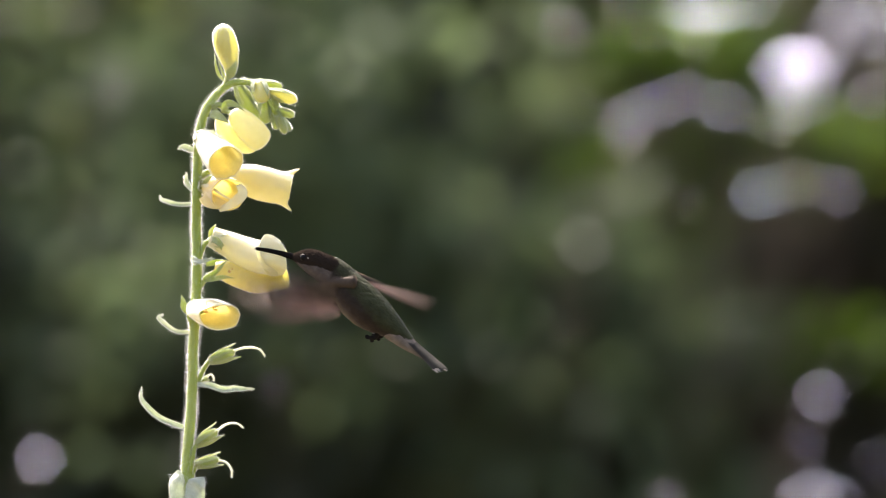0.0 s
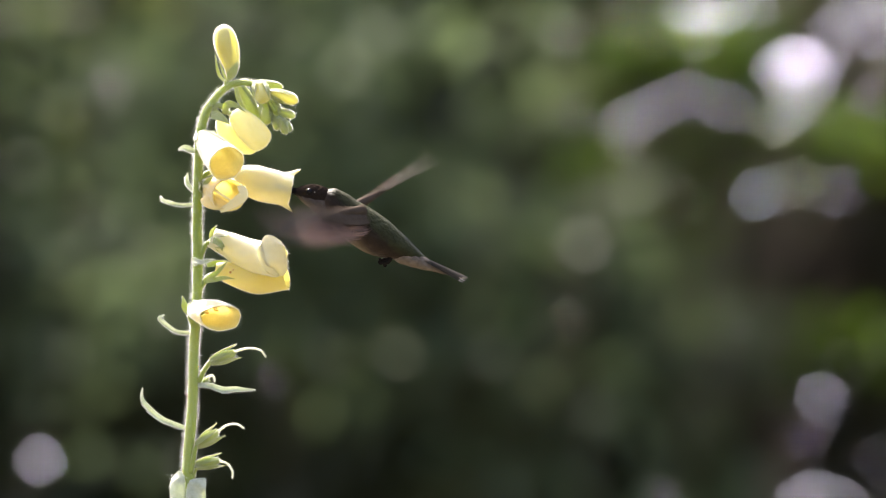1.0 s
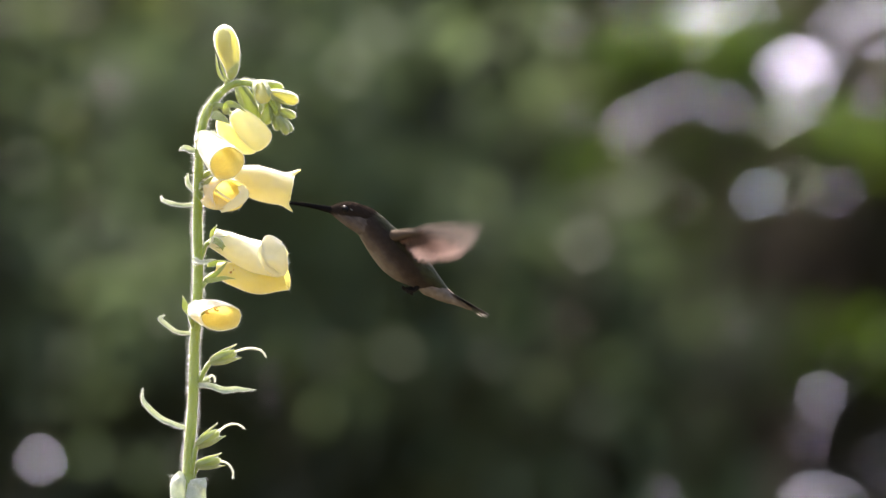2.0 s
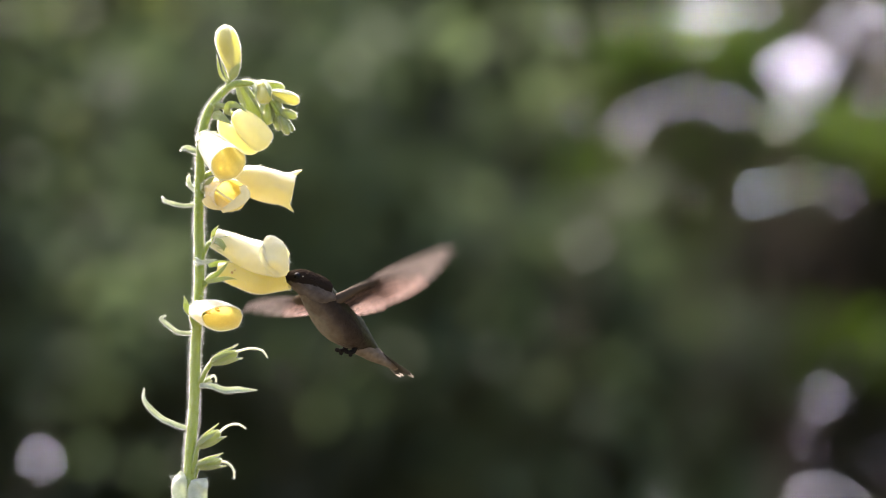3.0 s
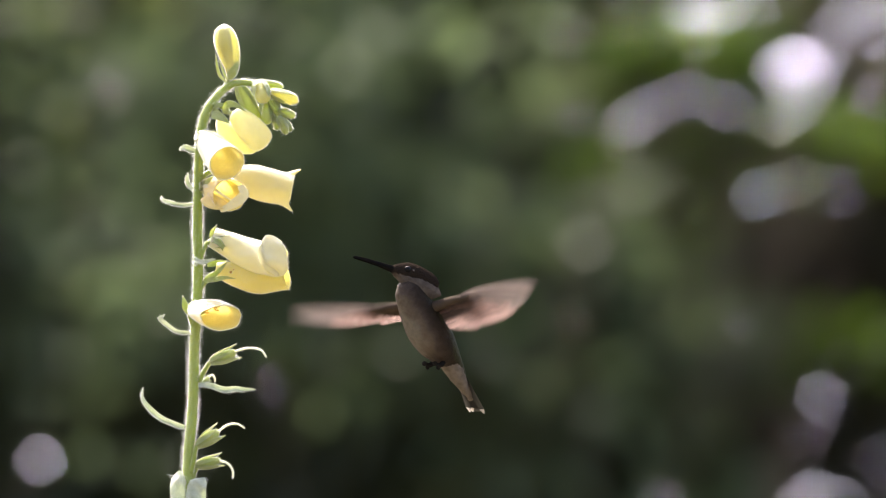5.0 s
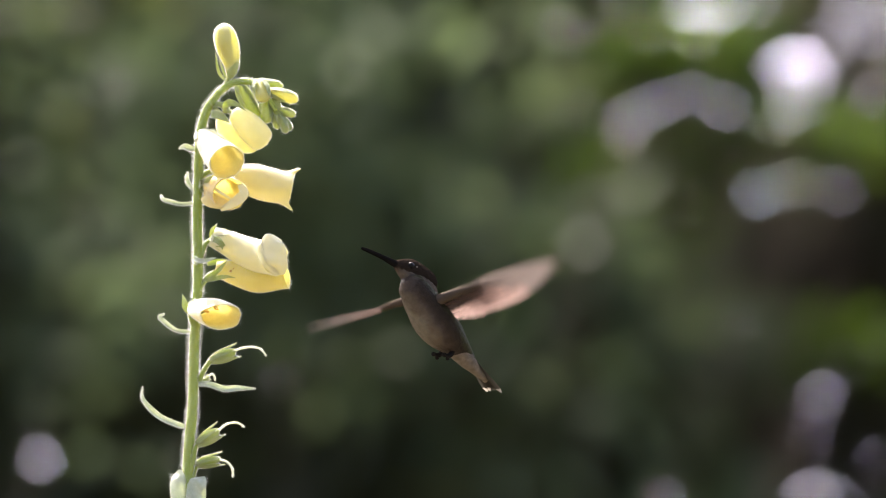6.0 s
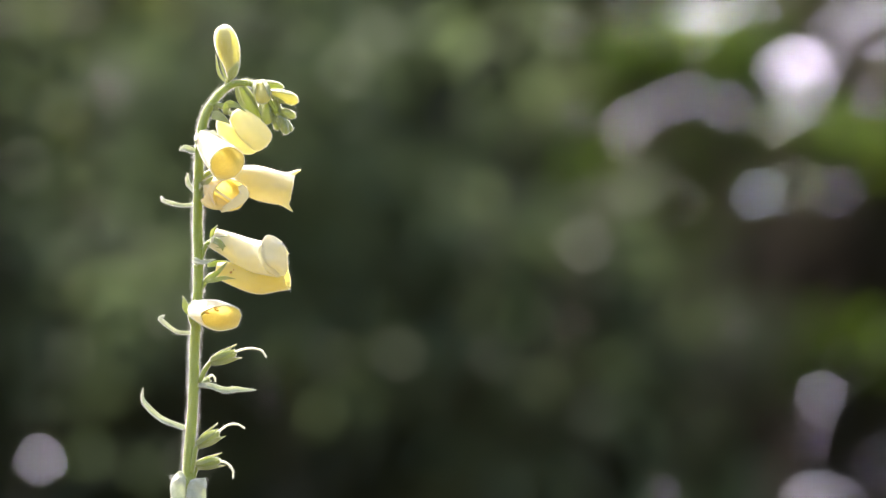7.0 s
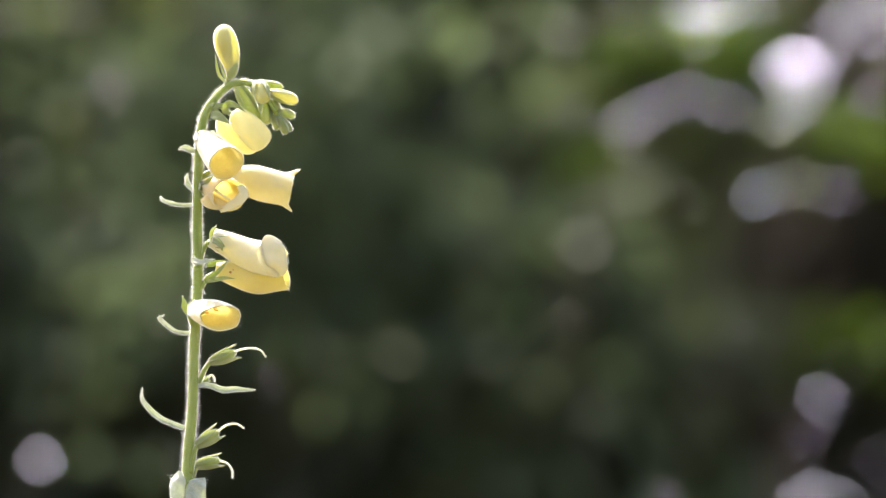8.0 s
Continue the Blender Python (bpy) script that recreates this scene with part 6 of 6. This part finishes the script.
        (7.067, at_left(-64, 28, 18)), (7.1, at_left(-55, 40, 24)), (7.133, at_left(-14, 23, 67)), (7.167, at_left(-5, -45, 105)),
        (7.2, at_left(-29, -52, 134)), (7.233, at_left(-31, -36, 132)), (7.267, at_left(-51, -40, 128)), (7.3, at_left(-47, -56, 129)),
        (7.333, at_left(-26, -60, 107)), (7.367, at_left(-29, 8, 70)), (7.4, at_left(-52, 23, 51)), (8, at_left(-52, 23, 51)),
    ])
    walk(bird_wing_right, [
        (0, at_right(165, 5, -109)), (0.03333, at_right(-161, 0, -122)), (0.06667, at_right(-85, -32, -158)), (0.1, at_right(-55, -53, -153)),
        (0.1333, at_right(-108, -65, -90)), (0.1667, at_right(-134, -47, -79)), (0.2, at_right(-96, -46, -121)), (0.2333, at_right(-65, -34, -149)),
        (0.2667, at_right(-71, -33, -144)), (0.3, at_right(-102, -43, -116)), (0.3333, at_right(-137, -39, -82)), (0.3667, at_right(-135, -35, -86)),
        (0.4, at_right(-96, -37, -121)), (0.4333, at_right(-89, -22, -140)), (0.4667, at_right(-127, -50, -174)), (0.5, at_right(168, -56, -157)),
        (0.5333, at_right(144, -45, -159)), (0.5667, at_right(162, 45, -80)), (0.6, at_right(178, 28, -73)), (0.6333, at_right(-162, 19, -76)),
        (0.6667, at_right(-167, 29, -71)), (0.7, at_right(163, 41, -72)), (0.7333, at_right(118, 54, -92)), (0.7667, at_right(140, 61, -76)),
        (0.8, at_right(177, 41, -60)), (0.8333, at_right(-142, 8, -73)), (0.8667, at_right(-81, -13, -122)), (0.9, at_right(-87, -19, -116)),
        (0.9333, at_right(-118, -22, -87)), (0.9667, at_right(-85, -37, -80)), (1, at_right(-50, -34, -119)), (1.033, at_right(-62, -27, -125)),
        (1.067, at_right(-132, -2, -80)), (1.1, at_right(174, 33, -67)), (1.133, at_right(141, 50, -75)), (1.167, at_right(119, 53, -90)),
        (1.2, at_right(160, 42, -75)), (1.233, at_right(-168, 26, -72)), (1.267, at_right(-167, 25, -81)), (1.3, at_right(161, 36, -82)),
        (1.333, at_right(141, 39, -83)), (1.367, at_right(-151, -1, -82)), (1.4, at_right(-109, -11, -107)), (1.433, at_right(-92, -3, -117)),
        (1.467, at_right(-146, 9, -69)), (1.5, at_right(173, 33, -61)), (1.533, at_right(133, 50, -74)), (1.567, at_right(129, 47, -82)),
        (1.6, at_right(165, 36, -75)), (1.633, at_right(-152, 13, -81)), (1.667, at_right(-89, -2, -119)), (1.7, at_right(-104, -7, -110)),
        (1.733, at_right(-132, -9, -89)), (1.767, at_right(160, -9, -87)), (1.8, at_right(176, -10, -99)), (1.833, at_right(-166, -6, -111)),
        (1.867, at_right(-91, -2, -119)), (1.9, at_right(-107, -6, -107)), (1.933, at_right(-126, -6, -95)), (1.967, at_right(155, -1, -90)),
        (2, at_right(170, -1, -100)), (2.033, at_right(-172, -1, -110)), (2.067, at_right(-175, 34, -75)), (2.1, at_right(166, 43, -78)),
        (2.133, at_right(142, 52, -89)), (2.167, at_right(155, 1, -86)), (2.2, at_right(171, -5, -94)), (2.233, at_right(-170, -11, -102)),
        (2.267, at_right(-176, 36, -63)), (2.3, at_right(169, 52, -67)), (2.333, at_right(144, 67, -84)), (2.367, at_right(159, 11, -95)),
        (2.4, at_right(175, 2, -97)), (2.433, at_right(-170, -9, -99)), (2.467, at_right(-93, -5, -106)), (2.5, at_right(-111, 4, -104)),
        (2.533, at_right(-129, 17, -107)), (2.567, at_right(155, 23, -101)), (2.6, at_right(167, 9, -97)), (2.633, at_right(179, -6, -95)),
        (2.667, at_right(172, 34, -69)), (2.7, at_right(168, 55, -74)), (2.733, at_right(158, 74, -85)), (2.767, at_right(131, 19, -126)),
        (2.8, at_right(154, 3, -118)), (2.833, at_right(175, -15, -117)), (2.867, at_right(-180, -18, -90)), (2.9, at_right(169, 9, -94)),
        (2.933, at_right(146, 26, -96)), (2.967, at_right(158, 22, -95)), (3, at_right(172, 12, -94)), (3.033, at_right(-173, 3, -96)),
        (3.067, at_right(-177, 5, -102)), (3.1, at_right(165, 16, -99)), (3.133, at_right(146, 28, -101)), (3.167, at_right(145, 24, -102)),
        (3.2, at_right(165, 12, -102)), (3.233, at_right(-176, 0, -104)), (3.267, at_right(-178, 2, -100)), (3.3, at_right(164, 14, -98)),
        (3.333, at_right(145, 27, -100)), (3.367, at_right(139, 25, -105)), (3.4, at_right(159, 14, -103)), (3.433, at_right(178, 3, -103)),
        (3.467, at_right(-172, 2, -99)), (3.5, at_right(172, 13, -98)), (3.533, at_right(155, 23, -98)), (3.567, at_right(143, 23, -101)),
        (3.6, at_right(163, 13, -101)), (3.633, at_right(-177, 1, -103)), (3.667, at_right(176, 7, -101)), (3.7, at_right(157, 18, -101)),
        (3.733, at_right(137, 29, -104)), (3.767, at_right(140, 30, -101)), (3.8, at_right(156, 21, -97)), (3.833, at_right(170, 11, -96)),
        (3.867, at_right(178, 5, -98)), (3.9, at_right(160, 17, -98)), (3.933, at_right(138, 29, -103)), (3.967, at_right(146, 22, -96)),
        (4, at_right(164, 9, -94)), (4.033, at_right(-176, -3, -95)), (4.067, at_right(174, 6, -101)), (4.1, at_right(161, 15, -98)),
        (4.133, at_right(145, 23, -101)), (4.167, at_right(142, 26, -100)), (4.2, at_right(162, 14, -97)), (4.233, at_right(178, 1, -98)),
        (4.267, at_right(-152, -17, -98)), (4.3, at_right(-179, 5, -91)), (4.333, at_right(157, 27, -88)), (4.367, at_right(118, 19, -120)),
        (4.4, at_right(141, 16, -120)), (4.433, at_right(159, 5, -116)), (4.467, at_right(-172, 19, -57)), (4.5, at_right(-170, 45, -61)),
        (4.533, at_right(173, 68, -72)), (4.567, at_right(111, 34, -121)), (4.6, at_right(135, 27, -112)), (4.633, at_right(161, 18, -105)),
        (4.667, at_right(171, 27, -62)), (4.7, at_right(162, 44, -61)), (4.733, at_right(141, 63, -79)), (4.767, at_right(160, 53, -62)),
        (4.8, at_right(169, 35, -55)), (4.833, at_right(175, 16, -52)), (4.867, at_right(180, 23, -80)), (4.9, at_right(164, 36, -87)),
        (4.933, at_right(140, 47, -104)), (4.967, at_right(156, 53, -67)), (5, at_right(169, 36, -59)), (5.033, at_right(176, 17, -55)),
        (5.067, at_right(169, 8, -90)), (5.1, at_right(152, 20, -94)), (5.133, at_right(133, 30, -102)), (5.167, at_right(135, 39, -94)),
        (5.2, at_right(153, 26, -84)), (5.233, at_right(166, 12, -80)), (5.267, at_right(169, 26, -57)), (5.3, at_right(161, 45, -62)),
        (5.333, at_right(145, 62, -75)), (5.367, at_right(160, 54, -62)), (5.4, at_right(168, 35, -56)), (5.433, at_right(174, 16, -54)),
        (5.467, at_right(178, 22, -82)), (5.5, at_right(163, 37, -89)), (5.533, at_right(141, 48, -104)), (5.567, at_right(157, 54, -67)),
        (5.6, at_right(168, 36, -60)), (5.633, at_right(174, 17, -57)), (5.667, at_right(166, 7, -92)), (5.7, at_right(151, 20, -95)),
        (5.733, at_right(133, 31, -103)), (5.767, at_right(159, 58, -63)), (5.8, at_right(168, 36, -56)), (5.833, at_right(174, 13, -54)),
        (5.867, at_right(165, 9, -92)), (5.9, at_right(153, 19, -94)), (5.933, at_right(136, 28, -100)), (5.967, at_right(133, 41, -86)),
        (6, at_right(140, 31, -79)), (6.033, at_right(145, 19, -75)), (6.067, at_right(175, 16, -60)), (6.1, at_right(167, 38, -61)),
        (6.133, at_right(155, 58, -69)), (6.167, at_right(137, -3, -119)), (6.2, at_right(159, -9, -121)), (6.233, at_right(-180, -16, -123)),
        (6.267, at_right(167, 14, -61)), (6.3, at_right(162, 35, -66)), (6.333, at_right(148, 57, -79)), (6.367, at_right(123, 48, -108)),
        (6.4, at_right(148, 29, -90)), (6.433, at_right(168, 6, -81)), (6.467, at_right(-178, 21, -78)), (6.5, at_right(167, 40, -83)),
        (6.533, at_right(139, 48, -101)), (6.567, at_right(147, 43, -105)), (6.6, at_right(167, 22, -91)), (6.633, at_right(-163, 1, -92)),
        (6.667, at_right(-87, -23, -118)), (6.7, at_right(-88, -19, -116)), (6.733, at_right(-104, -13, -107)), (6.767, at_right(-66, -30, -109)),
        (6.8, at_right(-48, -34, -123)), (6.833, at_right(-73, -43, -108)), (6.867, at_right(-152, -6, -66)), (6.9, at_right(173, 34, -68)),
        (6.933, at_right(163, 48, -70)), (6.967, at_right(129, 5, -113)), (7, at_right(144, 1, -116)), (7.033, at_right(160, -3, -121)),
        (7.067, at_right(-173, 14, -74)), (7.1, at_right(178, 28, -73)), (7.133, at_right(167, 41, -75)), (7.167, at_right(142, 56, -83)),
        (7.2, at_right(158, 43, -76)), (7.233, at_right(168, 29, -73)), (7.267, at_right(-177, 27, -60)), (7.3, at_right(176, 42, -60)),
        (7.333, at_right(-174, 40, -62)), (7.367, at_right(-124, -7, -90)), (7.4, at_right(-88, -19, -116)), (8, at_right(-88, -19, -116)),
    ])


motions()
